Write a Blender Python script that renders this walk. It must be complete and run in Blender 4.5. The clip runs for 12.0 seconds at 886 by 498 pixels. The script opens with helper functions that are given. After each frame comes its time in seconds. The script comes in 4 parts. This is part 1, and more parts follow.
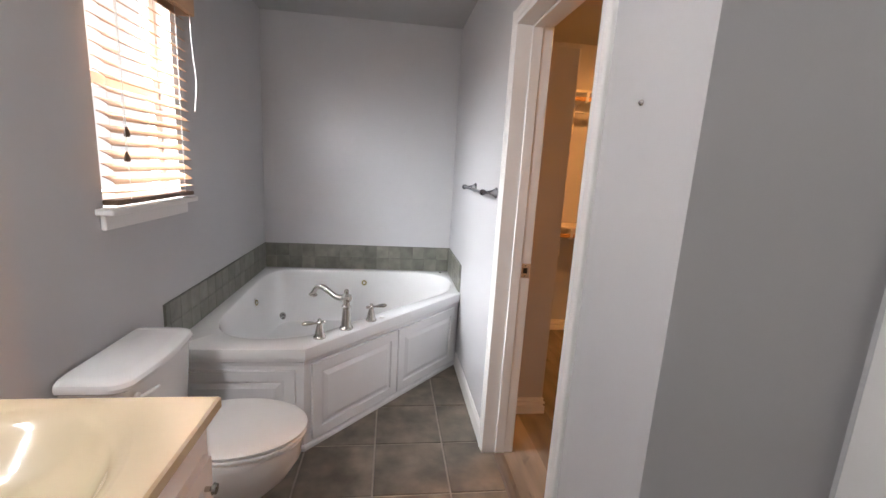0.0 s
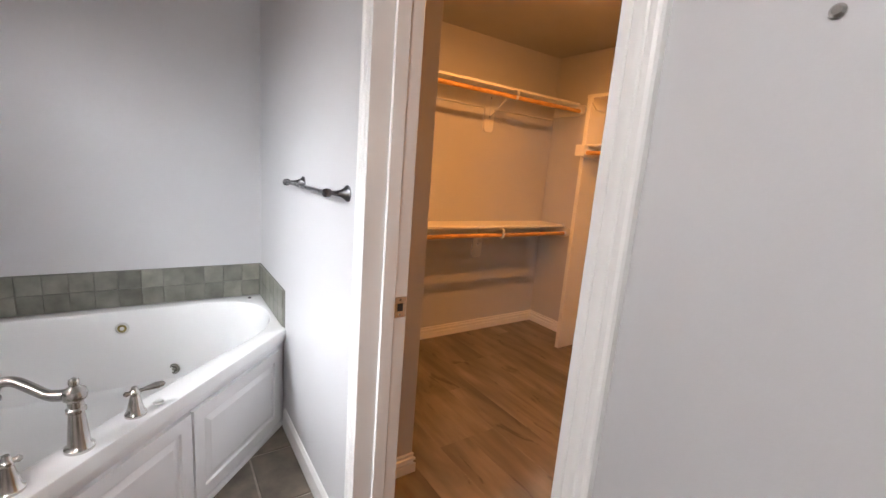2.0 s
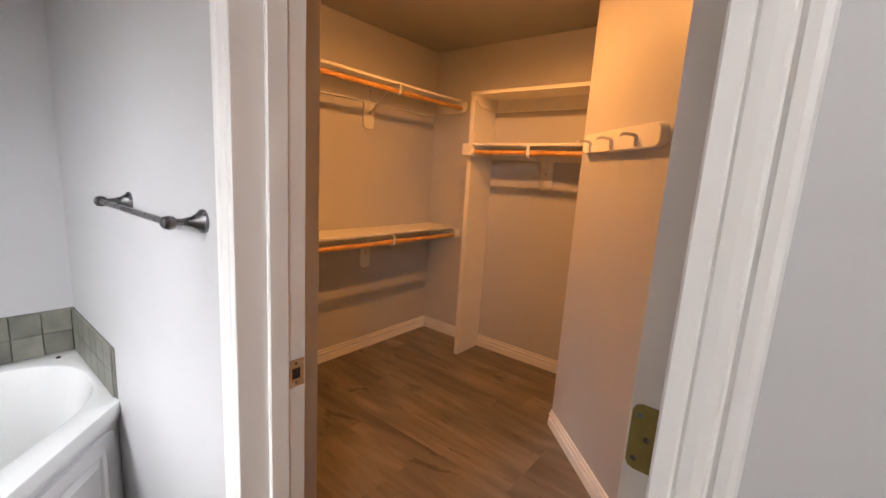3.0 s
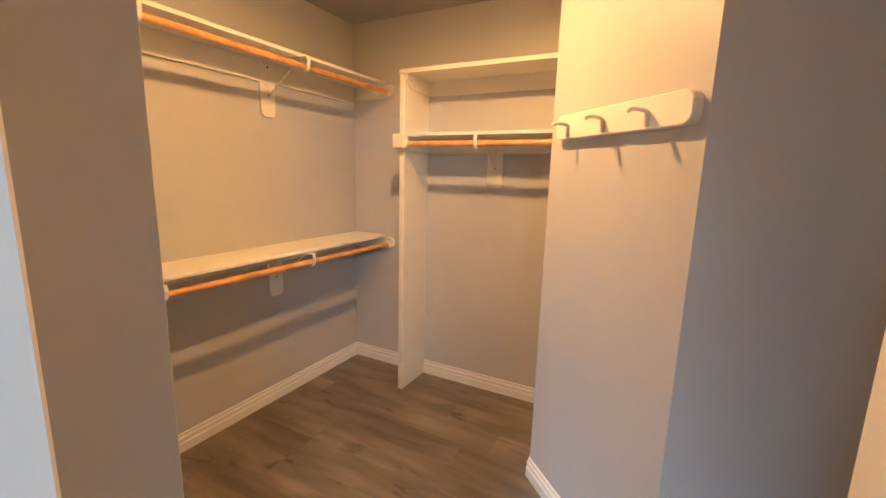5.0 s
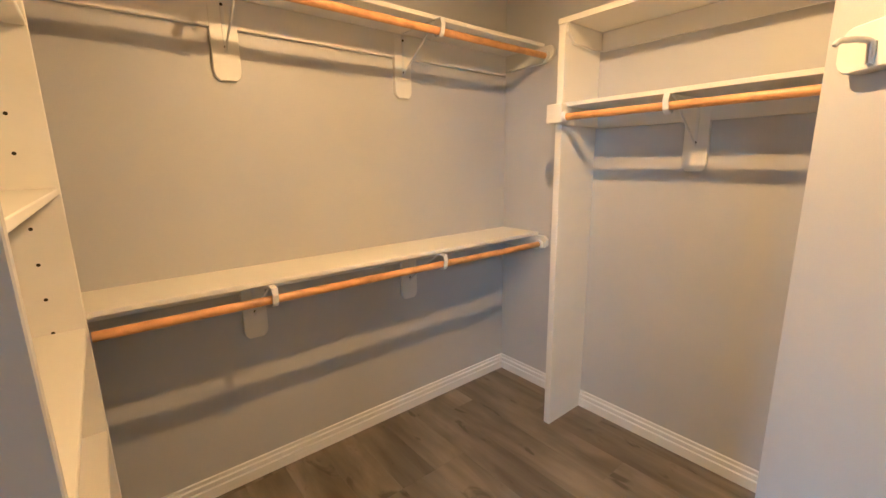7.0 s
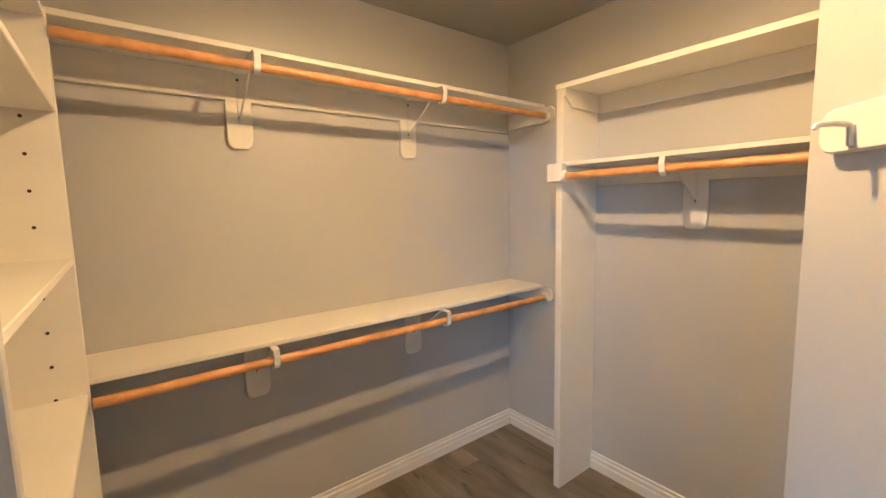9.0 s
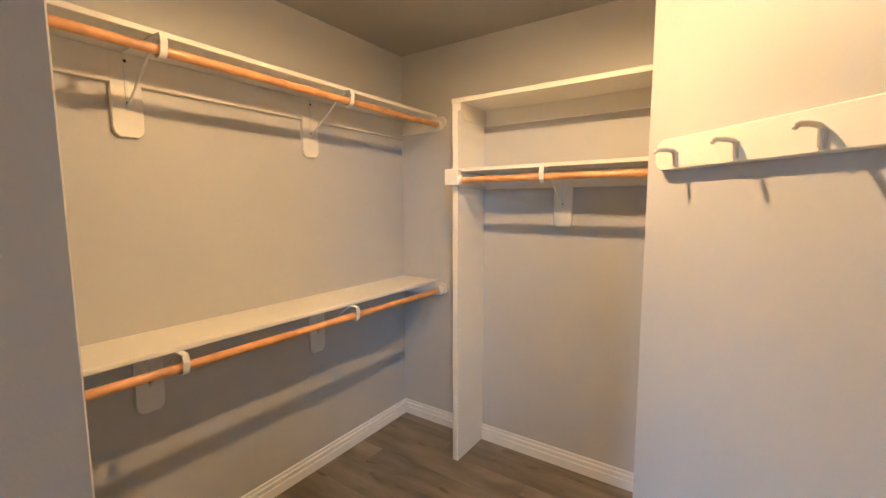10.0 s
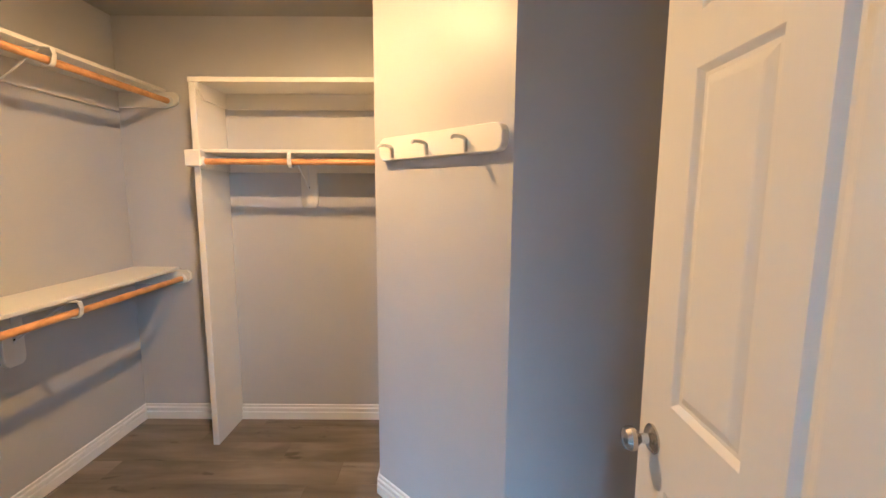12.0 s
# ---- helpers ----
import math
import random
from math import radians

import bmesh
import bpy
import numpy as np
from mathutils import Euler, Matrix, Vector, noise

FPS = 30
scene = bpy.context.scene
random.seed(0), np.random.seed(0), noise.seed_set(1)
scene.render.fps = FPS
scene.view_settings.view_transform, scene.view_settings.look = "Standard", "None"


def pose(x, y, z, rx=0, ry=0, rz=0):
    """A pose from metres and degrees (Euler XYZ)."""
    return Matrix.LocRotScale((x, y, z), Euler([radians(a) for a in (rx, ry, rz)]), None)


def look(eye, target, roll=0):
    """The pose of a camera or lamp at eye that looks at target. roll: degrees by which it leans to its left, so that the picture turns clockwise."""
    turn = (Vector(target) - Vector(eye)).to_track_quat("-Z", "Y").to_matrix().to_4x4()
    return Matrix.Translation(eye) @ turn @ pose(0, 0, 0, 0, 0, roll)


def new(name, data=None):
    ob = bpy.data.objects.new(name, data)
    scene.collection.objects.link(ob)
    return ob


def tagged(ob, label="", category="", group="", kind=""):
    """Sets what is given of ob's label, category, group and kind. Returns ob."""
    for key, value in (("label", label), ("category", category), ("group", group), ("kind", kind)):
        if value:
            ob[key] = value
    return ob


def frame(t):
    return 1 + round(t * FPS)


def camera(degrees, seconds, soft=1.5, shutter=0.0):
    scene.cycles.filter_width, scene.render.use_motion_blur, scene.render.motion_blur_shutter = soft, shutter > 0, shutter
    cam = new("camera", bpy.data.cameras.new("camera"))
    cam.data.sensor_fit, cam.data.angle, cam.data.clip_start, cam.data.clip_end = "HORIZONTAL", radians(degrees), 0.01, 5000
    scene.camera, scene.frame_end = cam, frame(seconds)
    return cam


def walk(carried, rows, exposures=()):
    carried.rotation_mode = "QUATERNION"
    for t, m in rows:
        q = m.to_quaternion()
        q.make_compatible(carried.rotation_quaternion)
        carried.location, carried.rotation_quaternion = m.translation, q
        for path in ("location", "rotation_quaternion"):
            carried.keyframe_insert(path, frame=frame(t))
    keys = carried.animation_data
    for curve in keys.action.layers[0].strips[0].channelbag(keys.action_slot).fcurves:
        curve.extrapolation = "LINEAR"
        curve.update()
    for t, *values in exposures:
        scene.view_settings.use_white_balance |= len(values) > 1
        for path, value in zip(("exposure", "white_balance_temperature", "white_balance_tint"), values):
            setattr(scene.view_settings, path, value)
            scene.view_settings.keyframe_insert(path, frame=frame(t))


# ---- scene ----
cam = camera(93.4, 12.0)
PATH = [
    (0, (0.125, 0.145, 1.427), (0.384, 2.091, 1.045), 3.3),
    (0.5, (0.076, 0.334, 1.431), (0.541, 2.242, 1.051), 3.5),
    (1, (0.023, 0.493, 1.439), (0.739, 2.32, 1.051), 3.4),
    (1.5, (0.039, 0.654, 1.411), (0.961, 2.386, 1.026), 4.1),
    (2, (0.139, 0.86, 1.42), (1.249, 2.482, 1.048), 4.5),
    (2.5, (0.207, 1.037, 1.423), (1.535, 2.492, 1.077), 4.3),
    (3, (0.251, 1.174, 1.456), (1.797, 2.393, 1.104), 3.6),
    (3.5, (0.347, 1.254, 1.441), (2.014, 2.304, 1.095), 2.4),
    (5.5, (0.755, 1.67, 1.464), (2.5, 2.58, 1.109), 1.5),
    (6, (0.848, 1.704, 1.438), (2.470, 2.812, 1.059), 0.5),
    (6.5, (1.042, 1.762, 1.439), (2.467, 3.102, 1.025), 0.1),
    (7, (1.151, 1.801, 1.436), (2.384, 3.322, 1.027), -0.8),
    (7.2, (1.181, 1.805, 1.441), (2.343, 3.382, 1.041), -1.3),
    (9, (1.181, 1.772, 1.516), (2.392, 3.349, 1.298), -1.2),
    (9.5, (1.063, 1.816, 1.507), (2.479, 3.214, 1.304), -0.3),
    (10.5, (0.863, 1.794, 1.495), (2.65, 2.668, 1.29), -0.3),
    (11, (0.786, 1.732, 1.462), (2.654, 2.423, 1.274), -0.1),
    (11.5, (0.694, 1.712, 1.466), (2.637, 2.116, 1.214), -0.4),
    (12, (0.617, 1.739, 1.465), (2.601, 1.74, 1.207), 0.3),
]
EXPOSURES = [(0, 0.08, 6500, 10), (1.0, 0.22, 6500, 10), (2.0, 0.2, 6500, 10), (3.0, 0.0, 6600, 10), (3.7, 0.0, 6600, 10), (5.3, 0.8, 4350, -13), (6.5, 0.82, 3950, -16), (9.0, 0.78, 3800, -17), (12, 0.74, 3850, -13)]
walk(cam, [(t, look(eye, target, roll)) for t, eye, target, roll in PATH], EXPOSURES)

# ---- world and lights ----
world = bpy.data.worlds.new("world")
scene.world = world
world.use_nodes = True
sky = world.node_tree.nodes.new("ShaderNodeTexSky")
sky.sky_type = "NISHITA"
sky.sun_disc = False
sky.sun_elevation, sky.sun_rotation = radians(35), radians(250)
world.node_tree.links.new(sky.outputs[0], world.node_tree.nodes["Background"].inputs[0])
world.node_tree.nodes["Background"].inputs[1].default_value = 0.15

DAY_WATTS = 1450.0
LAMP_GLOW = 280.0
LAMP_WATTS = 26.0
# strength of the unseen vanity light that fills the bathroom
VANITY_FILL_GLOW = 180.0
day = bpy.data.lights.new("window_daylight", "AREA")
day.shape, day.size, day.size_y = "RECTANGLE", 2.2, 1.8
day.energy, day.color = DAY_WATTS, (0.93, 0.95, 1.0)
day_ob = new("window_daylight", day)
day_ob.matrix_world = look((-1.70, 1.33, 2.62), (-0.85, 2.05, 1.60))

bulb = bpy.data.lights.new("closet_lamp_light", "AREA")
bulb.shape, bulb.size = "DISK", 0.05
bulb.energy, bulb.color = LAMP_WATTS, (1.0, 0.40, 0.105)
bulb_ob = new("closet_lamp_light", bulb)
bulb_ob.matrix_world = look((2.0, 2.47, 2.400), (2.0, 2.4701, 0.0))


# ---- materials ----
def mat(name, colour, rough=0.5, metal=0.0, vary=0.06, scale=6.0, grain=0.0, grain_scale=250.0, per_object=0.0, coat=0.0, stretch=(1, 1, 1), dark=None, distort=0.0):
    """A procedural surface: broad mottling, fine grain relief, and a change from piece to piece."""
    m = bpy.data.materials.new(name)
    m.use_nodes = True
    nt = m.node_tree
    b = nt.nodes["Principled BSDF"]
    tc = nt.nodes.new("ShaderNodeTexCoord")
    mp = nt.nodes.new("ShaderNodeMapping")
    mp.inputs["Scale"].default_value = stretch
    nt.links.new(tc.outputs["Object"], mp.inputs["Vector"])
    n1 = nt.nodes.new("ShaderNodeTexNoise")
    n1.inputs["Scale"].default_value = scale
    n1.inputs["Detail"].default_value = 6
    n1.inputs["Distortion"].default_value = distort
    nt.links.new(mp.outputs[0], n1.inputs["Vector"])
    ramp = nt.nodes.new("ShaderNodeValToRGB")
    lo = dark if dark else tuple(c * (1 - vary) for c in colour)
    hi = tuple(min(1, c * (1 + vary)) for c in colour)
    ramp.color_ramp.elements[0].position, ramp.color_ramp.elements[1].position = 0.3, 0.7
    ramp.color_ramp.elements[0].color, ramp.color_ramp.elements[1].color = (*lo, 1), (*hi, 1)
    nt.links.new(n1.outputs[0], ramp.inputs[0])
    out = ramp.outputs[0]
    if per_object:
        info = nt.nodes.new("ShaderNodeObjectInfo")
        mr = nt.nodes.new("ShaderNodeMapRange")
        mr.inputs[3].default_value, mr.inputs[4].default_value = 1 - per_object, 1 + per_object
        nt.links.new(info.outputs["Random"], mr.inputs[0])
        mul = nt.nodes.new("ShaderNodeVectorMath")
        mul.operation = "SCALE"
        nt.links.new(out, mul.inputs[0])
        nt.links.new(mr.outputs[0], mul.inputs["Scale"])
        out = mul.outputs[0]
        off = nt.nodes.new("ShaderNodeVectorMath")
        off.operation = "SCALE"
        off.inputs[0].default_value = (9, 17, 5)
        nt.links.new(info.outputs["Random"], off.inputs["Scale"])
        nt.links.new(off.outputs[0], mp.inputs["Location"])
    nt.links.new(out, b.inputs["Base Color"])
    rr = nt.nodes.new("ShaderNodeMapRange")
    rr.inputs[3].default_value, rr.inputs[4].default_value = max(0.02, rough - 0.06), min(1, rough + 0.06)
    nt.links.new(n1.outputs[0], rr.inputs[0])
    nt.links.new(rr.outputs[0], b.inputs["Roughness"])
    b.inputs["Metallic"].default_value = metal
    b.inputs["Coat Weight"].default_value = coat
    b.inputs["Coat Roughness"].default_value = 0.08
    if grain:
        n2 = nt.nodes.new("ShaderNodeTexNoise")
        n2.inputs["Scale"].default_value = grain_scale
        n2.inputs["Detail"].default_value = 3
        nt.links.new(mp.outputs[0], n2.inputs["Vector"])
        bp = nt.nodes.new("ShaderNodeBump")
        bp.inputs["Strength"].default_value = grain
        bp.inputs["Distance"].default_value = 0.002
        nt.links.new(n2.outputs[0], bp.inputs["Height"])
        nt.links.new(bp.outputs[0], b.inputs["Normal"])
    return m


PAINT = mat("grey_wall_paint", (0.5, 0.497, 0.505), 0.42, vary=0.025, scale=2.5, grain=0.12, grain_scale=220)
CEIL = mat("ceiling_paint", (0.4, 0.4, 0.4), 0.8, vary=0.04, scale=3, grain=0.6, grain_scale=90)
TRIM = mat("white_trim_paint", (0.78, 0.77, 0.75), 0.35, vary=0.03, scale=5, grain=0.12, grain_scale=60)
SHELF = mat("white_shelf_paint", (0.76, 0.74, 0.68), 0.45, vary=0.04, scale=5, grain=0.2, grain_scale=90, stretch=(0.4, 0.4, 1))
DOORPAINT = mat("white_door_paint", (0.78, 0.77, 0.73), 0.4, vary=0.02, scale=4, grain=0.25, grain_scale=70, stretch=(1, 1, 0.15))
ACRYLIC = mat("white_acrylic", (0.87, 0.88, 0.88), 0.16, vary=0.015, scale=3, coat=0.4)
CABINET = mat("white_thermofoil", (0.85, 0.85, 0.86), 0.3, vary=0.02, scale=4)
CERAMIC = mat("white_vitreous_china", (0.86, 0.86, 0.85), 0.12, vary=0.015, scale=4, coat=0.5)
MARBLE = mat("cream_cultured_marble", (0.68, 0.57, 0.39), 0.14, vary=0.04, scale=5, coat=1.0)
NICKEL = mat("brushed_nickel", (0.55, 0.53, 0.5), 0.24, 1.0, vary=0.08, scale=30)
SATIN = mat("satin_grey_metal", (0.58, 0.57, 0.55), 0.45, 0.6, vary=0.06, scale=30)
MARBLE.node_tree.nodes["Principled BSDF"].inputs["Coat Roughness"].default_value = 0.03
DARKMETAL = mat("dark_brushed_steel", (0.2, 0.2, 0.21), 0.28, 1.0, vary=0.1, scale=30)
BRASS = mat("aged_brass", (0.3, 0.25, 0.09), 0.4, 1.0, vary=0.15, scale=40)
WIRE = mat("white_enamelled_steel", (0.72, 0.72, 0.7), 0.35, vary=0.03)
RODWOOD = mat("varnished_dowel", (0.58, 0.31, 0.09), 0.35, vary=0.25, scale=14, stretch=(1, 1, 1), coat=0.2)
DARKWOOD = mat("dark_wood", (0.12, 0.07, 0.04), 0.45, vary=0.2, scale=30)
BLIND = mat("honey_wood_slat", (0.5, 0.3, 0.17), 0.4, vary=0.15, scale=10, stretch=(1, 0.15, 1), per_object=0.08)
TILE = mat("brown_ceramic_floor_tile", (0.21, 0.175, 0.135), 0.38, vary=0.3, scale=7, grain=0.3, grain_scale=60, per_object=0.12, dark=(0.105, 0.088, 0.068))
GROUT = mat("pale_grout", (0.36, 0.32, 0.27), 0.9, vary=0.12, scale=30, grain=0.4, grain_scale=300)
SLATE = mat("grey_green_wall_tile", (0.165, 0.165, 0.138), 0.4, vary=0.25, scale=12, grain=0.3, grain_scale=80, per_object=0.22, dark=(0.12, 0.12, 0.1))
DARKGROUT = mat("grey_grout", (0.15, 0.15, 0.13), 0.9, vary=0.1, scale=40)
PLANK = mat("oak_vinyl_plank", (0.26, 0.224, 0.177), 0.4, vary=0.12, scale=1.3, grain=0.15, grain_scale=40, per_object=0.08, stretch=(4.5, 0.8, 1), distort=0.9, dark=(0.125, 0.1, 0.078))


def layered(m, scale, stretch, lo, hi, floor_value, detail=5, distort=0.0):
    """Multiplies a surface's colour by a stretched noise: fine grain lines, mineral streaks, smudges."""
    nt = m.node_tree
    b = nt.nodes["Principled BSDF"]
    src = b.inputs["Base Color"].links[0].from_socket
    mp0 = [n for n in nt.nodes if n.bl_idname == "ShaderNodeMapping"][0]
    tc = [n for n in nt.nodes if n.bl_idname == "ShaderNodeTexCoord"][0]
    mp = nt.nodes.new("ShaderNodeMapping")
    mp.inputs["Scale"].default_value = stretch
    nt.links.new(tc.outputs["Object"], mp.inputs["Vector"])
    if mp0.inputs["Location"].links:
        nt.links.new(mp0.inputs["Location"].links[0].from_socket, mp.inputs["Location"])
    n = nt.nodes.new("ShaderNodeTexNoise")
    n.inputs["Scale"].default_value, n.inputs["Detail"].default_value, n.inputs["Distortion"].default_value = scale, detail, distort
    nt.links.new(mp.outputs[0], n.inputs["Vector"])
    mr = nt.nodes.new("ShaderNodeMapRange")
    mr.interpolation_type = "SMOOTHSTEP"
    for k, v in ((1, lo), (2, hi), (3, floor_value), (4, 1.0)):
        mr.inputs[k].default_value = v
    nt.links.new(n.outputs[0], mr.inputs[0])
    mul = nt.nodes.new("ShaderNodeVectorMath")
    mul.operation = "SCALE"
    nt.links.new(src, mul.inputs[0])
    nt.links.new(mr.outputs[0], mul.inputs["Scale"])
    nt.links.new(mul.outputs[0], b.inputs["Base Color"])


layered(PLANK, 3.0, (7, 0.6, 1), 0.35, 0.62, 0.84, 3)
layered(PLANK, 2.2, (2.2, 0.7, 1), 0.36, 0.6, 0.7, 3, 0.5)
layered(PLANK, 3.0, (3.2, 1.1, 1), 0.31, 0.40, 0.5, 4, 1.0)
layered(TILE, 3.0, (1, 1, 1), 0.35, 0.6, 0.7, 6, 0.6)
BLACK = mat("dark_hole", (0.02, 0.018, 0.015), 0.7)
PLASTIC = mat("white_plastic", (0.75, 0.75, 0.73), 0.4, vary=0.02)
SUBFLOOR = mat("dark_underlay", (0.06, 0.05, 0.04), 0.9, vary=0.1)
OUTSIDE = mat("exterior_siding", (0.4, 0.38, 0.35), 0.8, vary=0.1)

GLASS = bpy.data.materials.new("window_glass")
GLASS.use_nodes = True
GLASS.node_tree.nodes["Principled BSDF"].inputs["Transmission Weight"].default_value = 1.0
GLASS.node_tree.nodes["Principled BSDF"].inputs["Roughness"].default_value = 0.0

GLOW = bpy.data.materials.new("lit_frosted_glass")
GLOW.use_nodes = True
gp = GLOW.node_tree.nodes["Principled BSDF"]
gp.inputs["Base Color"].default_value = (0.9, 0.85, 0.75, 1)
gp.inputs["Emission Color"].default_value = (1.0, 0.40, 0.105, 1)
gp.inputs["Emission Strength"].default_value = LAMP_GLOW


# globes of the added vanity light; a source here is inferred from the tank's shadow
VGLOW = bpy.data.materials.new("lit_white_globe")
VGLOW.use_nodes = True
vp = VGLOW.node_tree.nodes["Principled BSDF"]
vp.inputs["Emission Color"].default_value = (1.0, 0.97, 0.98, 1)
vp.inputs["Emission Strength"].default_value = VANITY_FILL_GLOW


# ---- mesh helpers ----
def link(name, bm, material, parent=None, label="", smooth=False, origin=None):
    """One mesh object out of a bmesh in world space; a part takes its parent's base as its origin."""
    root = parent
    while root is not None and root.parent is not None:
        root = root.parent
    base = Vector(origin) if origin is not None else (root.location.copy() if root is not None else Vector())
    bmesh.ops.translate(bm, verts=bm.verts, vec=-base)
    bmesh.ops.recalc_face_normals(bm, faces=bm.faces)
    me = bpy.data.meshes.new(name)
    bm.to_mesh(me)
    bm.free()
    me.materials.append(material)
    if smooth:
        for p in me.polygons:
            p.use_smooth = True
        me.set_sharp_from_angle(angle=radians(32))
    ob = new(name, me)
    if parent is not None:
        ob.parent = parent
    else:
        ob.location = base
    if label:
        tagged(ob, label)
    return ob


def part(name, bm, material, parent, label="", smooth=False):
    return link(name, bm, material, parent, label, smooth)


def thing(name, at, label, category, group=""):
    ob = new(name)
    ob.location = at
    ob.empty_display_size = 0.05
    return tagged(ob, label, category, group)


def setting(name, bm, material, label, category, smooth=False):
    return tagged(link(name, bm, material, None, "", smooth), label, category, "", "structure")


def box(a, b, bevel=0.0, seg=1, bm=None):
    own = bmesh.new()
    bmesh.ops.create_cube(own, size=1)
    lo, hi = Vector([min(p, q) for p, q in zip(a, b)]), Vector([max(p, q) for p, q in zip(a, b)])
    for v in own.verts:
        v.co = Vector([l + (h - l) * (c + 0.5) for l, h, c in zip(lo, hi, v.co)])
    if bevel:
        bmesh.ops.bevel(own, geom=own.edges[:], offset=bevel, segments=seg, affect="EDGES", profile=0.5)
    return merge(bm, own)


def merge(bm, own):
    if bm is None:
        return own
    me = bpy.data.meshes.new("tmp")
    own.to_mesh(me)
    bm.from_mesh(me)
    own.free()
    bpy.data.meshes.remove(me)
    return bm


def moved(bm, m):
    bmesh.ops.transform(bm, matrix=m, verts=bm.verts)
    return bm


def turned(profile, at=(0, 0, 0), axis=(0, 0, 1), n=20, bm=None):
    """A lathe of (radius, height) pairs round an axis that starts at a point."""
    own = bmesh.new()
    rings = [[own.verts.new((r * math.cos(2 * math.pi * i / n), r * math.sin(2 * math.pi * i / n), h)) for i in range(n)] for r, h in profile]
    for a, b in zip(rings, rings[1:]):
        for i in range(n):
            own.faces.new((a[i], a[(i + 1) % n], b[(i + 1) % n], b[i]))
    own.faces.new(rings[0][::-1])
    own.faces.new(rings[-1])
    q = Vector((0, 0, 1)).rotation_difference(Vector(axis)).to_matrix().to_4x4()
    moved(own, Matrix.Translation(at) @ q)
    return merge(bm, own)


def tube(points, radius, n=10, bm=None):
    """A round bar along points; radius is one number or one for each point."""
    own = bmesh.new()
    pts = [Vector(p) for p in points]
    rs = radius if isinstance(radius, (list, tuple)) else [radius] * len(pts)
    rings = []
    side = None
    for i, p in enumerate(pts):
        d = (pts[min(i + 1, len(pts) - 1)] - pts[max(i - 1, 0)]).normalized()
        if side is None:
            side = d.orthogonal().normalized()
        side = (side - d * side.dot(d)).normalized()
        up = d.cross(side)
        rings.append([own.verts.new(p + rs[i] * (math.cos(2 * math.pi * k / n) * side + math.sin(2 * math.pi * k / n) * up)) for k in range(n)])
    for a, b in zip(rings, rings[1:]):
        for k in range(n):
            own.faces.new((a[k], a[(k + 1) % n], b[(k + 1) % n], b[k]))
    own.faces.new(rings[0][::-1])
    own.faces.new(rings[-1])
    return merge(bm, own)


def curve_points(ctrl, n=6):
    """Catmull-Rom points through ctrl."""
    c = [Vector(p) for p in ctrl]
    c = [2 * c[0] - c[1]] + c + [2 * c[-1] - c[-2]]
    out = []
    for i in range(1, len(c) - 2):
        for k in range(n):
            t = k / n
            out.append(0.5 * (2 * c[i] + (c[i + 1] - c[i - 1]) * t + (2 * c[i - 1] - 5 * c[i] + 4 * c[i + 1] - c[i + 2]) * t * t + (3 * c[i] - c[i - 1] - 3 * c[i + 1] + c[i + 2]) * t ** 3))
    return out + [c[-2]]


def loft(rings, close_first=True, close_last=True, bm=None):
    own = bmesh.new()
    vs = [[own.verts.new(p) for p in r] for r in rings]
    n = len(vs[0])
    for a, b in zip(vs, vs[1:]):
        for i in range(n):
            own.faces.new((a[i], a[(i + 1) % n], b[(i + 1) % n], b[i]))
    if close_first:
        own.faces.new(vs[0][::-1])
    if close_last:
        own.faces.new(vs[-1])
    return merge(bm, own)


def prism(points, z0, z1, bevel=0.0):
    own = loft([[(x, y, z0) for x, y in points], [(x, y, z1) for x, y in points]])
    if bevel:
        bmesh.ops.bevel(own, geom=own.edges[:], offset=bevel, segments=2, affect="EDGES", profile=0.5)
    return own


def panelled(us, vs, cells, thick, steps, both=True):
    """A slab over the grid us x vs, front at 0 and back at -thick in w; the cells (i, j) carry a moulded panel of (inset, depth) steps."""
    bm = bmesh.new()
    for face, sign in ((0.0, 1), (-thick, -1)):
        for i in range(len(us) - 1):
            for j in range(len(vs) - 1):
                u0, u1, v0, v1 = us[i], us[i + 1], vs[j], vs[j + 1]
                ring = [bm.verts.new((u, v, face)) for u, v in ((u0, v0), (u1, v0), (u1, v1), (u0, v1))]
                if (i, j) in cells and (both or sign > 0):
                    for inset, depth in steps:
                        nxt = [bm.verts.new((u, v, face + sign * depth)) for u, v in ((u0 + inset, v0 + inset), (u1 - inset, v0 + inset), (u1 - inset, v1 - inset), (u0 + inset, v1 - inset))]
                        for k in range(4):
                            bm.faces.new((ring[k], ring[(k + 1) % 4], nxt[(k + 1) % 4], nxt[k]))
                        ring = nxt
                bm.faces.new(ring)
    u0, u1, v0, v1 = us[0], us[-1], vs[0], vs[-1]
    edge = [(u0, v0), (u1, v0), (u1, v1), (u0, v1)]
    for k in range(4):
        (a, b), (c, d) = edge[k], edge[(k + 1) % 4]
        bm.faces.new([bm.verts.new(p) for p in ((a, b, 0), (c, d, 0), (c, d, -thick), (a, b, -thick))])
    bmesh.ops.remove_doubles(bm, verts=bm.verts, dist=1e-5)
    return bm


def frame_at(origin, u, n):
    """u along, v up, w along n."""
    u, n = Vector(u).normalized(), Vector(n).normalized()
    v = Vector((0, 0, 1))
    m = Matrix((u, v, n)).transposed().to_4x4()
    return Matrix.Translation(origin) @ m


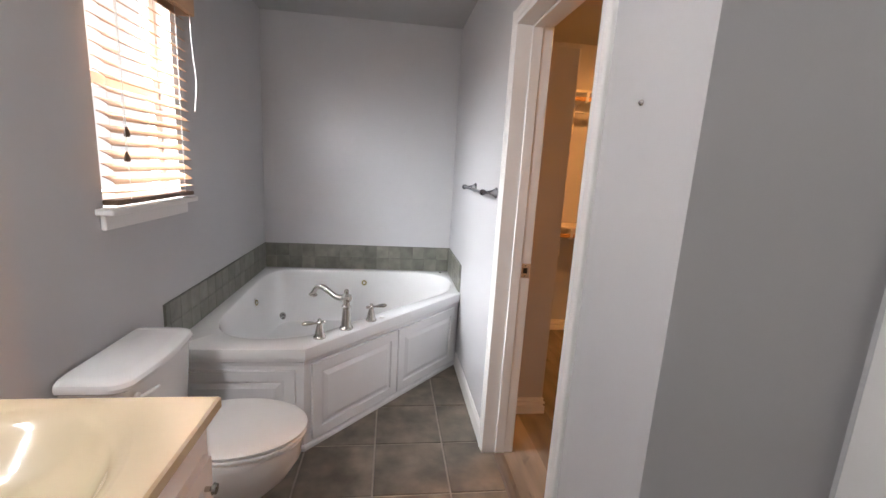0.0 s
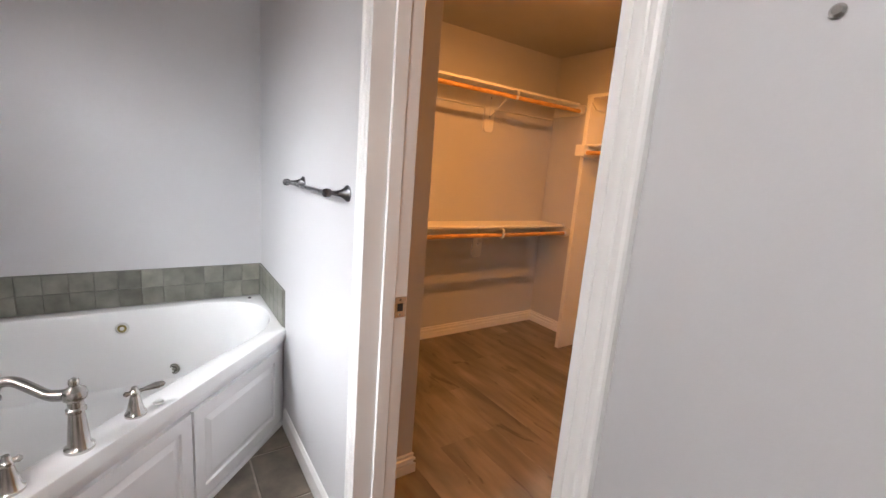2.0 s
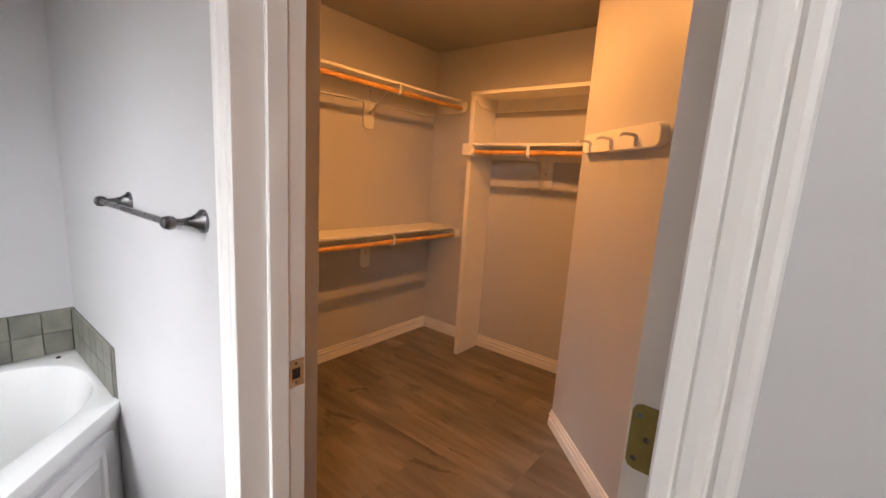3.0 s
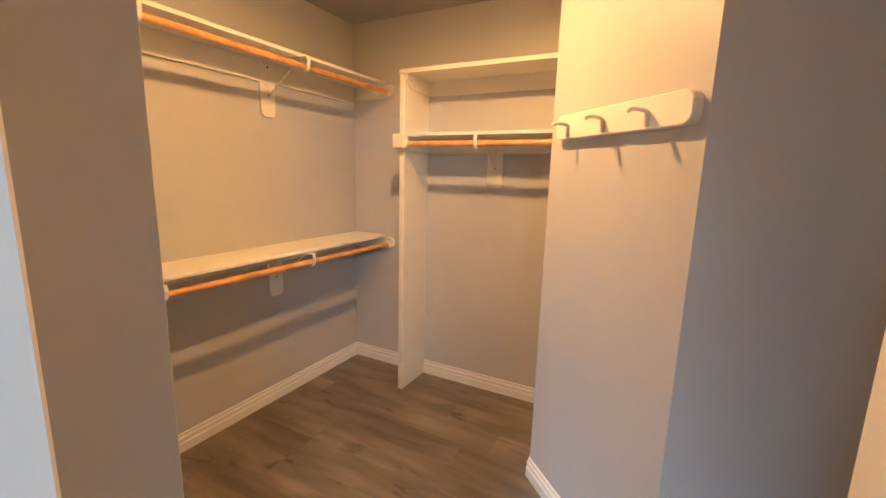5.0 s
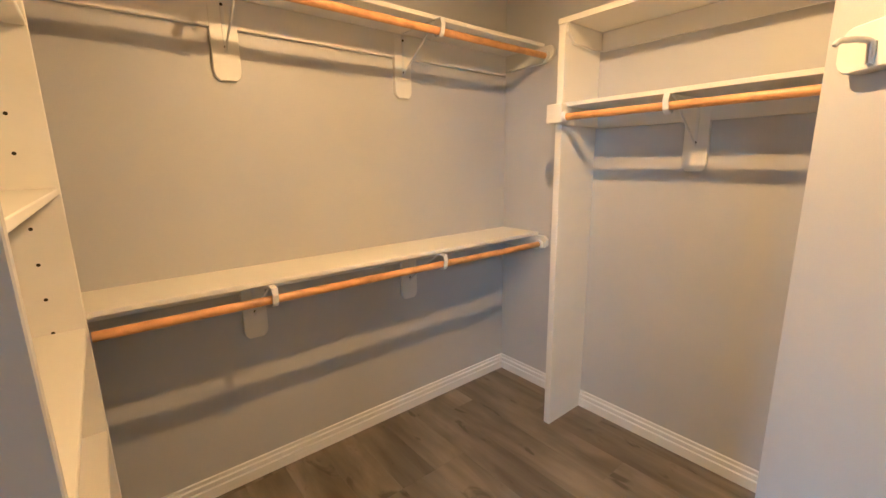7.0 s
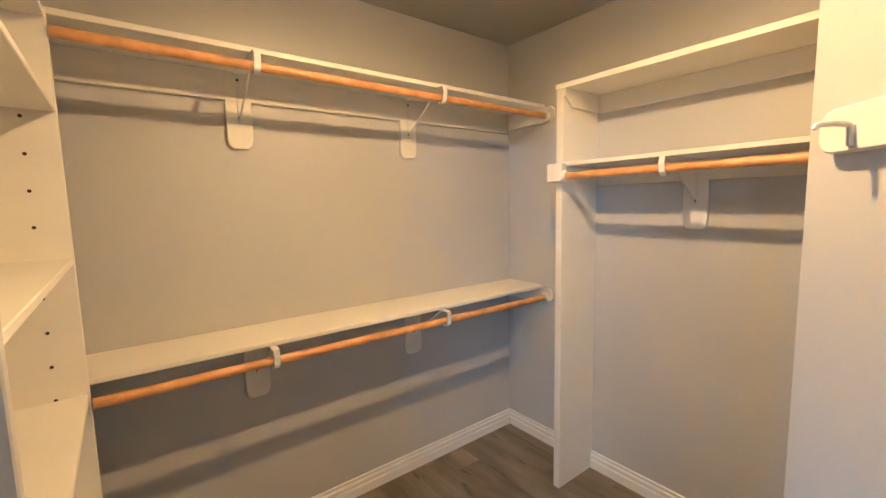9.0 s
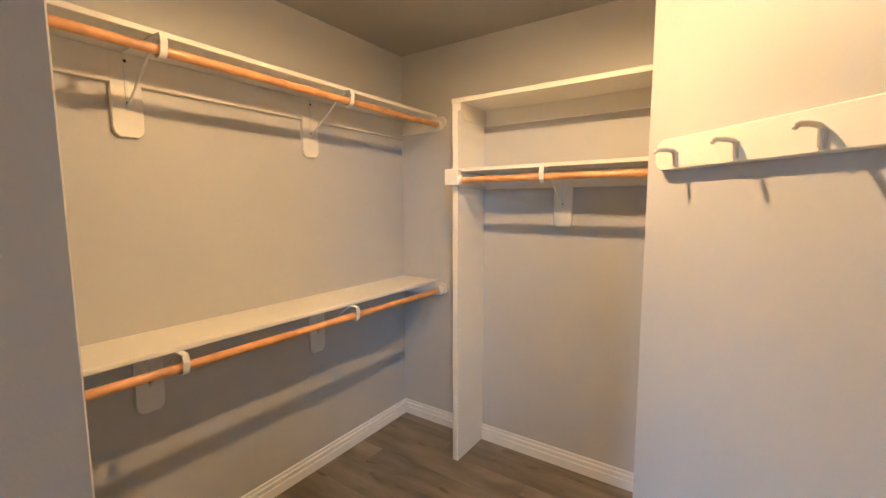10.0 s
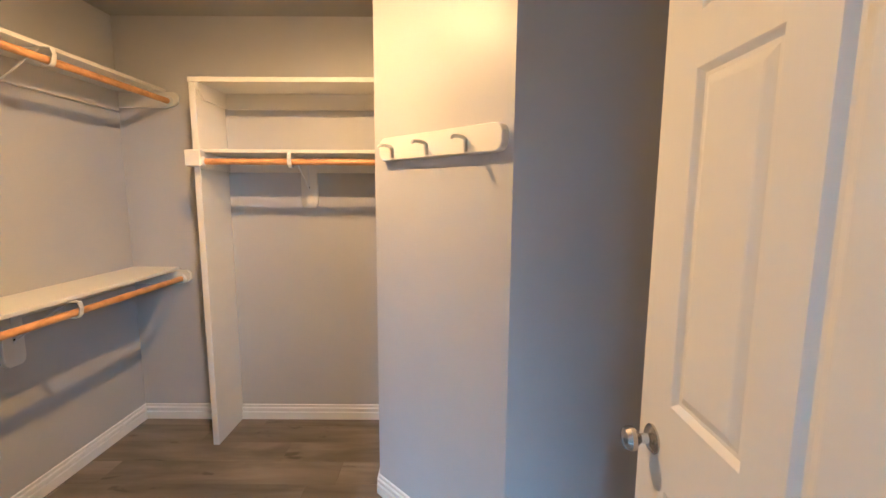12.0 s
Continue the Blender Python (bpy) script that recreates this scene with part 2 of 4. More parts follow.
def moulding(profile, p0, p1, n, ends=(0, 0)):
    """A strip along p0-p1 with a section of (out, up) pairs, out along n; ends: how far each end runs on per unit of out (mitres)."""
    p0, p1, n = Vector((*p0, 0)), Vector((*p1, 0)), Vector((*n, 0)).normalized()
    d = (p1 - p0).normalized()
    rows = []
    for p, e, s in ((p0, ends[0], -1), (p1, ends[1], 1)):
        rows.append([p + n * o + d * (s * e * o) + Vector((0, 0, z)) for o, z in profile])
    return loft(rows)


# ---- sizes of the place ----
WX, NY, BX, CX0 = -0.866, 3.617, 0.643, 0.79
CN, CE, CEILZ = 3.685, 3.2, 2.49
JN, JS, HEAD = 2.005, 1.226, 2.04
WINY0, WINY1, WINZ0, WINZ1 = 1.735, 2.285, 1.222, 2.12

# ---- structure ----
w = box((-0.99, -1.72, 0), (WX, NY + 0.12, WINZ0 - 0.022))
box((-0.99, -1.72, WINZ1), (WX, NY + 0.12, CEILZ), bm=w)
box((-0.99, -1.72, WINZ0 - 0.022), (WX, WINY0, WINZ1), bm=w)
box((-0.99, WINY1, WINZ0 - 0.022), (WX, NY + 0.12, WINZ1), bm=w)
setting("wall_west", w, PAINT, "grey painted bathroom wall with a window opening", "wall")
setting("wall_north", box((WX, NY, 0), (BX, NY + 0.12, CEILZ)), PAINT, "grey painted wall behind the corner bathtub", "wall")
w = box((BX, 0.82, 0), (CX0, JS - 0.018, CEILZ))
box((BX, JN + 0.018, 0), (CX0, CN + 0.12, CEILZ), bm=w)
box((BX, JS - 0.018, HEAD + 0.018), (CX0, JN + 0.018, CEILZ), bm=w)
setting("wall_partition", w, PAINT, "grey painted wall with the closet doorway", "wall")
setting("wall_closet_north", box((CX0, CN, 0), (CE + 0.12, CN + 0.12, CEILZ)), PAINT, "grey painted long closet wall behind the shelves", "wall")
setting("wall_closet_east", box((CE, 2.045, 0), (CE + 0.12, CN, CEILZ)), PAINT, "grey painted closet end wall", "wall")
setting("wall_closet_angled", prism([(2.515, 2.045), (1.985, 1.515), (1.985, 0.94), (CE + 0.12, 0.94), (CE + 0.12, 2.045)], 0, CEILZ), PAINT, "grey painted angled closet wall with a coat hook board", "wall")
setting("wall_closet_south", box((CX0, 0.82, 0), (CE + 0.12, 0.94, CEILZ)), PAINT, "grey painted wall between bathroom and closet", "wall")
setting("wall_south", box((WX, -1.72, 0), (1.21, -1.6, CEILZ)), PAINT, "grey painted bathroom end wall", "wall")
w = box((1.09, -1.6, 0), (1.21, -0.1, CEILZ))
box((1.09, 0.75, 0), (1.21, 0.82, CEILZ), bm=w)
box((1.09, -0.1, HEAD), (1.21, 0.75, CEILZ), bm=w)
setting("wall_entry", w, PAINT, "grey painted wall round the bathroom entry door", "wall")
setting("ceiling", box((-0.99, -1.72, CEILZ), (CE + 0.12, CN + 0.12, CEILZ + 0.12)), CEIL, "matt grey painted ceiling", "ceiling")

# door lining and casings of the closet doorway
jamb = box((0.632, JN, 0), (0.796, JN + 0.018, HEAD), 0.002)
box((0.632, JS - 0.018, 0), (0.796, JS, HEAD), 0.002, bm=jamb)
box((0.632, JS - 0.018, HEAD), (0.796, JN + 0.018, HEAD + 0.018), 0.002, bm=jamb)
setting("door_jamb", jamb, TRIM, "white painted closet door jamb", "door frame")
stop = box((0.70, JN - 0.011, 0), (0.748, JN, HEAD), 0.003)
box((0.70, JS, 0), (0.748, JS + 0.010, HEAD), 0.003, bm=stop)
box((0.70, JS + 0.010, HEAD - 0.011), (0.748, JN - 0.011, HEAD), 0.003, bm=stop)
setting("door_stop", stop, TRIM, "white painted door stop strip", "door frame")
CASE = [(0, 0), (0.007, 0), (0.009, 0.002), (0.010, 0.009), (0.0085, 0.011), (0.0085, 0.013), (0.012, 0.016), (0.0135, 0.026), (0.0135, 0.034), (0.0115, 0.036), (0.0115, 0.038), (0.0165, 0.042), (0.0175, 0.050), (0.0155, 0.055), (0.011, 0.0575), (0, 0.0575)]


def casing(y_in, side, name):
    """An upright moulded casing; its inner edge at y_in, growing towards side."""
    rings = [[(BX - o, y_in + side * (0.005 + s), z) for o, s in CASE] for z in (0, HEAD + 0.005 + 0.0575)]
    return setting(name, loft(rings), TRIM, "white moulded door casing", "door frame")


casing(JN, 1, "trim_casing_north")
casing(JS, -1, "trim_casing_south")
setting("trim_casing_head", loft([[(BX - o, y, HEAD + 0.005 + s) for o, s in CASE] for y in (JS - 0.005, JN + 0.005)]), TRIM, "white moulded door casing over the doorway", "door frame")
setting("trim_closet_casing", box((CX0, JN + 0.02, 0), (CX0 + 0.014, JN + 0.075, HEAD + 0.06), 0.004), TRIM, "white moulded door casing", "door frame")

# baseboards
BASE = [(0, 0), (0.015, 0), (0.015, 0.047), (0.006, 0.050), (0.006, 0.059), (0.0135, 0.064), (0.0135, 0.076), (0.005, 0.079), (0.005, 0.086), (0.007, 0.096), (0, 0.1)]


def baseboard(p0, p1, n, ends=(0, 0)):
    setting("baseboard", moulding(BASE, p0, p1, n, ends), TRIM, "white grooved baseboard along the wall", "baseboard")


PLAIN = [(0, 0), (0.013, 0), (0.013, 0.085), (0.009, 0.095), (0.005, 0.105), (0, 0.108)]
setting("baseboard", moulding(PLAIN, (BX, JN + 0.068), (BX, 2.97), (-1, 0)), TRIM, "white baseboard beside the bathtub", "baseboard")
setting("baseboard", moulding(PLAIN, (BX, 0.82), (BX, JS - 0.068), (-1, 0), (1, 0)), TRIM, "white bathroom baseboard", "baseboard")
setting("baseboard", moulding(PLAIN, (1.09, 0.82), (BX, 0.82), (0, -1), (0, 1)), TRIM, "white bathroom baseboard", "baseboard")
baseboard((CE, CN), (1.08, CN), (0, -1), (-1, 0))
baseboard((CE, 3.085), (CE, CN), (-1, 0), (0, -1))
baseboard((CE, 2.045), (CE, 3.047), (-1, 0), (-1, 0))
baseboard((2.515, 2.045), (CE, 2.045), (0, 1), (0, -1))
baseboard((1.985, 1.515), (2.515, 2.045), (-1, 1), (0.41, 0.41))
baseboard((1.985, 0.94), (1.985, 1.515), (-1, 0), (0, 0.41))
baseboard((CX0, 2.355), (1.076, 2.355), (0, -1), (0, 1))

# window
win = tagged(thing("window_1", (-0.95, 2.0, WINZ0), "white double-hung window behind a wooden blind", "window"), kind="structure")
for nm, a, b in (("jamb", (-0.97, WINY0, WINZ0), (-0.93, WINY0 + 0.045, WINZ1)), ("jamb", (-0.97, WINY1 - 0.045, WINZ0), (-0.93, WINY1, WINZ1)),
                 ("sash_rail", (-0.97, WINY0 + 0.045, WINZ0), (-0.93, WINY1 - 0.045, WINZ0 + 0.05)), ("sash_rail", (-0.97, WINY0 + 0.045, WINZ1 - 0.05), (-0.93, WINY1 - 0.045, WINZ1)),
                 ("meeting_rail", (-0.965, WINY0 + 0.045, 1.645), (-0.925, WINY1 - 0.045, 1.695))):
    part(nm, box(a, b, 0.004), TRIM, win)
for z0, z1, x in ((WINZ0 + 0.05, 1.645, -0.948), (1.695, WINZ1 - 0.05, -0.954)):
    g = part("pane", box((x, WINY0 + 0.045, z0), (x + 0.004, WINY1 - 0.045, z1)), GLASS, win)
    g.visible_shadow = False
setting("window_sill", box((-0.93, WINY0 - 0.045, WINZ0 - 0.022), (-0.808, WINY1 + 0.05, WINZ0), 0.005, 2), TRIM, "white painted window stool", "window sill")
setting("window_apron", box((WX, WINY0 - 0.025, 1.145), (-0.848, WINY1 + 0.03, WINZ0 - 0.022), 0.004), TRIM, "white painted apron under the window", "window sill")

# wooden blind
blind = thing("window_blind", (-0.835, 1.985, 2.13), "honey-coloured wooden slat blind, lowered, hanging over the window", "blind")
part("valance", box((-0.862, 1.70, 2.035), (-0.785, 2.345, 2.13), 0.004), BLIND, blind, "wooden valance board")
part("headrail", box((-0.855, 1.72, 2.06), (-0.80, 2.32, 2.05 - 0.02)), BLIND, blind)
sl_mesh = None
n_sl = 18
for i in range(n_sl):
    z = 1.275 + i * (2.015 - 1.275) / (n_sl - 1)
    if sl_mesh is None:
        bm = loft([[(-0.025 + 0.0505 * k / 4, yy, 0.0022 * math.sin(math.pi * k / 4) + o) for k, o in ((0, 0), (1, 0), (2, 0), (3, 0), (4, 0), (4, 0.0028), (3, 0.0028), (2, 0.0028), (1, 0.0028), (0, 0.0028))] for yy in (-0.258, 0.31)])
        s = link("slat", bm, BLIND, None, "", False, (0, 0, 0))
        sl_mesh = s.data
    else:
        s = new("slat", sl_mesh)
    s.parent = blind
    s.matrix_local = Matrix.Translation((0.0, 0.0, z - 2.13)) @ pose(0, 0, 0, 0, 30 if i else 0, 0)
part("bottom_rail", box((-0.862, 1.722, 1.232), (-0.808, 2.295, 1.252), 0.004), DARKWOOD, blind, "darker wooden bottom rail")
for y in (1.80, 2.21):
    for x in (-0.861, -0.809):
        part("ladder_cord", tube([(x, y, 1.25), (x, y, 2.04)], 0.0011, 5), PLASTIC, blind)
part("tilt_cord", tube(curve_points([(-0.80, 2.325, 2.05), (-0.80, 2.335, 1.9), (-0.80, 2.36, 1.75), (-0.80, 2.34, 1.66), (-0.80, 2.33, 1.62)]), 0.002, 6), PLASTIC, blind, "pale tilt cord")
for y, z in ((1.785, 1.47), (1.775, 1.385)):
    part("cord_tassel", turned([(0.003, 0.035), (0.008, 0.02), (0.010, 0.004), (0.006, 0)], (-0.798, y, z), n=10), DARKWOOD, blind, "small dark wooden cord tassel", True)
    part("pull_cord", tube([(-0.799, y, z + 0.03), (-0.801, y + 0.005, 2.04)], 0.001, 5), PLASTIC, blind)

# bright hazy distance outside the window
HAZE = bpy.data.materials.new("bright_overcast_distance")
HAZE.use_nodes = True
hp = HAZE.node_tree.nodes["Principled BSDF"]
hp.inputs["Base Color"].default_value = (0.5, 0.5, 0.5, 1)
hp.inputs["Emission Color"].default_value = (1.0, 0.93, 0.92, 1)
hp.inputs["Emission Strength"].default_value = 1.2
setting("backdrop", box((-7.1, -10, -1), (-7.0, 40, 14)), HAZE, "pale overcast distance outside the window", "backdrop")

# ---- floors below ----
setting("floor", box((-0.99, -1.72, -0.1), (0.705, NY + 0.1, -0.006)), GROUT, "brown ceramic tile floor with pale grout", "floor")
setting("floor_entry", box((0.705, -1.72, -0.1), (1.21, 0.82, -0.006)), GROUT, "grout bed of the tile floor", "floor")
closet_floor = setting("floor_closet", box((0.705, 0.9, -0.1), (CE + 0.1, CN + 0.1, -0.005)), SUBFLOOR, "brown wood-look vinyl plank floor", "floor")
setting("threshold", loft([[(0.692, y, 0), (0.70, y, 0.005), (0.725, y, 0.008), (0.745, y, 0.004), (0.745, y, -0.004), (0.692, y, -0.004)] for y in (JS, JN)]), PLANK, "wood-look transition strip in the doorway", "threshold")

# ---- corner bathtub ----
DECK = 0.553
PENT = [(WX, 2.04), (-0.25, 2.04), (BX, 2.97), (BX, NY), (WX, NY)]
tub = thing("corner_bathtub", (0, 2.8, 0), "white acrylic corner whirlpool bathtub with panelled apron", "bathtub")
cx, cy = -0.16, 2.93


def ray_to(poly, ang):
    d = Vector((math.cos(ang), math.sin(ang)))
    best = None
    for (ax, ay), (bx, by) in zip(poly, poly[1:] + poly[:1]):
        e = Vector((bx - ax, by - ay))
        den = d.x * e.y - d.y * e.x
        if abs(den) < 1e-9:
            continue
        r = Vector((ax - cx, ay - cy))
        t = (r.x * e.y - r.y * e.x) / den
        s = (r.x * d.y - r.y * d.x) / den
        if t > 0 and -1e-6 <= s <= 1 + 1e-6 and (best is None or t < best):
            best = t
    return best


def chaikin(poly, times):
    for _ in range(times):
        poly = [q for (ax, ay), (bx, by) in zip(poly, poly[1:] + poly[:1]) for q in ((ax * 0.75 + bx * 0.25, ay * 0.75 + by * 0.25), (ax * 0.25 + bx * 0.75, ay * 0.25 + by * 0.75))]
    return poly


BASIN = chaikin([(-0.76, 2.20), (-0.30, 2.15), (0.0, 2.47), (0.30, 2.77), (0.63, 3.08), (0.59, 3.54), (0.0, 3.535), (-0.55, 3.545), (-0.80, 3.50), (-0.79, 2.85)], 3)
angs = sorted([2 * math.pi * i / 120 - math.pi for i in range(120)] + [math.atan2(y - cy, x - cx) for x, y in PENT])
ro = [ray_to(PENT, a) for a in angs]
ri = [ray_to(BASIN, a) for a in angs]


def tub_ring(rs, f, z, add=0.0):
    return [(cx + (r * f + add) * math.cos(a), cy + (r * f + add) * math.sin(a), z) for r, a in zip(rs, angs)]


shell = loft([tub_ring(ro, 1, DECK - 0.05), tub_ring(ro, 1, DECK - 0.007), tub_ring(ro, 1, DECK - 0.002, -0.002), tub_ring(ro, 1, DECK, -0.007),
              tub_ring(ri, 1, DECK, 0.014), tub_ring(ri, 1, DECK - 0.004, 0.004), tub_ring(ri, 1, DECK - 0.015, -0.002), tub_ring(ri, 0.97, DECK - 0.12), tub_ring(ri, 0.93, 0.24),
              tub_ring(ri, 0.88, 0.15), tub_ring(ri, 0.78, 0.115), tub_ring(ri, 0.5, 0.11), tub_ring(ri, 0.1, 0.108)], False, True)
part("tub_shell", shell, ACRYLIC, tub, "glossy white moulded tub shell", True)
# under-lip moulding and apron
def inset_pent(o):
    s = o * 0.7071
    return [(WX + 0.002, 2.04 + o), (-0.25 - o * 0.41, 2.04 + o), (BX - 0.002, 2.97 + o * 1.41), (BX - 0.002, NY - 0.01), (WX + 0.002, NY - 0.01)]


part("lip_moulding", loft([[(x, y, z) for x, y in inset_pent(o)] for o, z in ((0.03, 0.455), (0.022, 0.462), (0.020, 0.475), (0.008, 0.485), (0.006, 0.503))], False, False), CABINET, tub)
part("apron", loft([[(x, y, z) for x, y in inset_pent(0.03)] for z in (0.0, 0.456)], False, False), CABINET, tub, "white painted tub apron")
part("base_strip", loft([[(x, y, z) for x, y in inset_pent(o)] for o, z in ((0.016, 0.0), (0.016, 0.016), (0.022, 0.024), (0.03, 0.026))], False, False), CABINET, tub)
RAISED = [(0.050, 0.0), (0.054, -0.009), (0.064, -0.010), (0.084, -0.002), (0.088, 0.0)]
dvec = Vector((0.893, 0.93, 0)).normalized()
dn = Vector((dvec.y, -dvec.x, 0))
d0 = Vector((-0.25, 2.04, 0)) - dn * 0.03
for u0, u1 in ((0.055, 0.66), (0.672, 1.262)):
    pb = panelled([u0, u1], [0.045, 0.452], {(0, 0)}, 0.018, RAISED, False)
    part("access_panel", moved(pb, frame_at(d0 + dn * 0.018, dvec, dn)), CABINET, tub, "white raised-panel access door")
pb = panelled([0.02, 0.565], [0.045, 0.435], {(0, 0)}, 0.018, RAISED, False)
part("access_panel", moved(pb, frame_at((WX, 2.07 - 0.018, 0), (1, 0, 0), (0, -1, 0))), CABINET, tub, "white raised-panel access door")
# jets, overflow, drain
JETS_WHITE = ((-0.05, 3.6, 0.46), (-0.7, 3.02, 0.44))
JETS_METAL = ((0.16, 3.479, 0.2), (-0.64, 3.37, 0.2))
JET = [(0.030, 0), (0.030, 0.006), (0.024, 0.010), (0.018, 0.008), (0.014, 0.003), (0.009, 0.012), (0.004, 0.013)]


def on_basin(x, y, z):
    """The place on the basin's wall towards (x, y) at height z, and the way into the basin."""
    a = math.atan2(y - cy, x - cx)
    f = 0.97 + (0.93 - 0.97) * (DECK - 0.12 - z) / (DECK - 0.12 - 0.24) if z > 0.24 else 0.93 - 0.05 * (0.24 - z) / 0.09
    r = ray_to(BASIN, a) * f
    return (cx + r * math.cos(a), cy + r * math.sin(a), z), (-math.cos(a), -math.sin(a), 0.15)


for x, y, z in JETS_WHITE:
    at, ax = on_basin(x, y, z)
    part("jet_nozzle", turned(JET, at, ax, 18), PLASTIC, tub, "round white whirlpool jet", True)
    part("jet_ring", turned([(0.021, 0.0085), (0.021, 0.0108), (0.014, 0.0095)], at, ax, 18), BRASS, tub)
for x, y, z in JETS_METAL:
    at, ax = on_basin(x, y, z)
    part("suction_fitting", turned(JET, at, ax, 18), NICKEL, tub, "round metal suction fitting", True)
part("air_button", turned([(0.009, 0), (0.009, 0.004), (0.005, 0.006)], (0.565, 3.545, DECK), n=12), BLACK, tub, "small dark air control button")
part("control_button", turned([(0.017, 0), (0.017, 0.005), (0.011, 0.008)], (0.10, 2.475, DECK), n=16), PLASTIC, tub)

# tub filler
fx, fy = -0.086, 2.30
inw = -dn
filler = thing("tub_spout", (fx, fy, DECK), "brushed nickel tub filler spout on the tub deck", "faucet")
part("body", turned([(0.036, 0), (0.036, 0.008), (0.030, 0.014), (0.027, 0.02), (0.021, 0.09), (0.0185, 0.115), (0.024, 0.12), (0.024, 0.127), (0.019, 0.132), (0.019, 0.15), (0.027, 0.158), (0.030, 0.17), (0.026, 0.184), (0.015, 0.192), (0.010, 0.196), (0.013, 0.204), (0.012, 0.214), (0.005, 0.219)], (fx, fy, DECK), n=24), NICKEL, filler, "", True)
sp = Vector((fx, fy, DECK))
sdir = Vector((-0.92, 0.38, 0)).normalized()
part("spout", tube(curve_points([sp + sdir * 0.015 + Vector((0, 0, 0.168)), sp + sdir * 0.06 + Vector((0, 0, 0.168)), sp + sdir * 0.10 + Vector((0, 0, 0.19)), sp + sdir * 0.14 + Vector((0, 0, 0.212)), sp + sdir * 0.175 + Vector((0, 0, 0.206)), sp + sdir * 0.195 + Vector((0, 0, 0.178)), sp + sdir * 0.2 + Vector((0, 0, 0.16))]), [0.016] * 6 + [0.0145] * 12 + [0.0135] * 12 + [0.014] * 3 + [0.019, 0.022, 0.023, 0.023], 14), NICKEL, filler, "curved nickel spout", True)


def handle(x, y, ldir):
    h = thing("tub_faucet_handle", (x, y, DECK), "brushed nickel lever handle on the tub deck", "faucet", "tub faucet handles")
    part("base", turned([(0.031, 0), (0.031, 0.007), (0.026, 0.013), (0.022, 0.03), (0.014, 0.065), (0.012, 0.07), (0.016, 0.076), (0.016, 0.082), (0.011, 0.088), (0.008, 0.098), (0.004, 0.1)], (x, y, DECK), n=22), NICKEL, h, "", True)
    c = Vector((x, y, DECK + 0.08))
    d = Vector(ldir).normalized()
    part("lever", tube([c - d * 0.03, c - d * 0.024, c - d * 0.015, c, c + d * 0.025, c + d * 0.045, c + d * 0.065, c + d * 0.08, c + d * 0.086], [0.004, 0.009, 0.007, 0.007, 0.006, 0.010, 0.012, 0.009, 0.003], 12), NICKEL, h, "", True)


handle(0.04, 2.425, (0.95, 0.15, 0.08))
handle(-0.205, 2.18, (-0.95, -0.1, -0.08))

# ---- toilet ----
TY = 1.645
toilet = thing("toilet", (-0.5, TY, 0), "white two-piece toilet with its lid closed, beside the bathtub", "toilet")


def oval(x0, x1, half, z, n=40, back=2.6):
    """An egg outline from x0 (back) to x1 (front)."""
    out = []
    xm = x0 + (x1 - x0) * 0.45
    for i in range(n):
        a = 2 * math.pi * i / n
        c, s = math.cos(a), math.sin(a)
        e = 2.0 if c > 0 else back
        px = math.copysign(abs(c) ** (2 / e), c)
        py = math.copysign(abs(s) ** (2 / e), s)
        out.append((xm + px * ((x1 - xm) if c > 0 else (xm - x0)), TY + py * half, z))
    return out


part("bowl", loft([oval(-0.72, -0.36, 0.105, 0), oval(-0.72, -0.36, 0.105, 0.02), oval(-0.71, -0.37, 0.095, 0.06), oval(-0.70, -0.32, 0.108, 0.14), oval(-0.69, -0.235, 0.145, 0.22), oval(-0.68, -0.19, 0.175, 0.30),
                   oval(-0.675, -0.185, 0.180, 0.355), oval(-0.67, -0.178, 0.186, 0.38), oval(-0.67, -0.182, 0.183, 0.392)]), CERAMIC, toilet, "", True)
part("seat", loft([oval(-0.64, -0.172, 0.184, 0.394), oval(-0.645, -0.166, 0.188, 0.399), oval(-0.645, -0.166, 0.188, 0.408), oval(-0.64, -0.17, 0.185, 0.412)]), PLASTIC, toilet, "", True)
part("lid", loft([oval(-0.64, -0.17, 0.185, 0.4145), oval(-0.645, -0.165, 0.189, 0.419), oval(-0.645, -0.165, 0.189, 0.427), oval(-0.63, -0.18, 0.176, 0.433), oval(-0.60, -0.22, 0.14, 0.4345)]), PLASTIC, toilet, "closed white toilet lid", True)
for dy in (-0.075, 0.075):
    part("hinge", box((-0.655, TY + dy - 0.022, 0.394), (-0.615, TY + dy + 0.022, 0.436), 0.008, 2), PLASTIC, toilet)


def tank_ring(d, wy, z, r=0.035, bow=0.012, n=8):
    """A tank outline against the wall: rounded front corners and a bowed front."""
    x0, x1 = -0.856, -0.856 + d
    pts = []
    for ccx, ccy, a0, rr in ((x1 - r, TY + wy - r, 0, r), (x0 + 0.01, TY + wy - 0.01, 90, 0.01), (x0 + 0.01, TY - wy + 0.01, 180, 0.01), (x1 - r, TY - wy + r, 270, r)):
        for k in range(n + 1):
            a = radians(a0 + 90 * k / n)
            pts.append((ccx + rr * math.cos(a), ccy + rr * math.sin(a), z))
    span = wy - r
    for k in range(1, 12):
        y = -span + 2 * span * k / 12
        pts.append((x1 + bow * (1 - (y / span) ** 2), TY + y, z))
    return pts


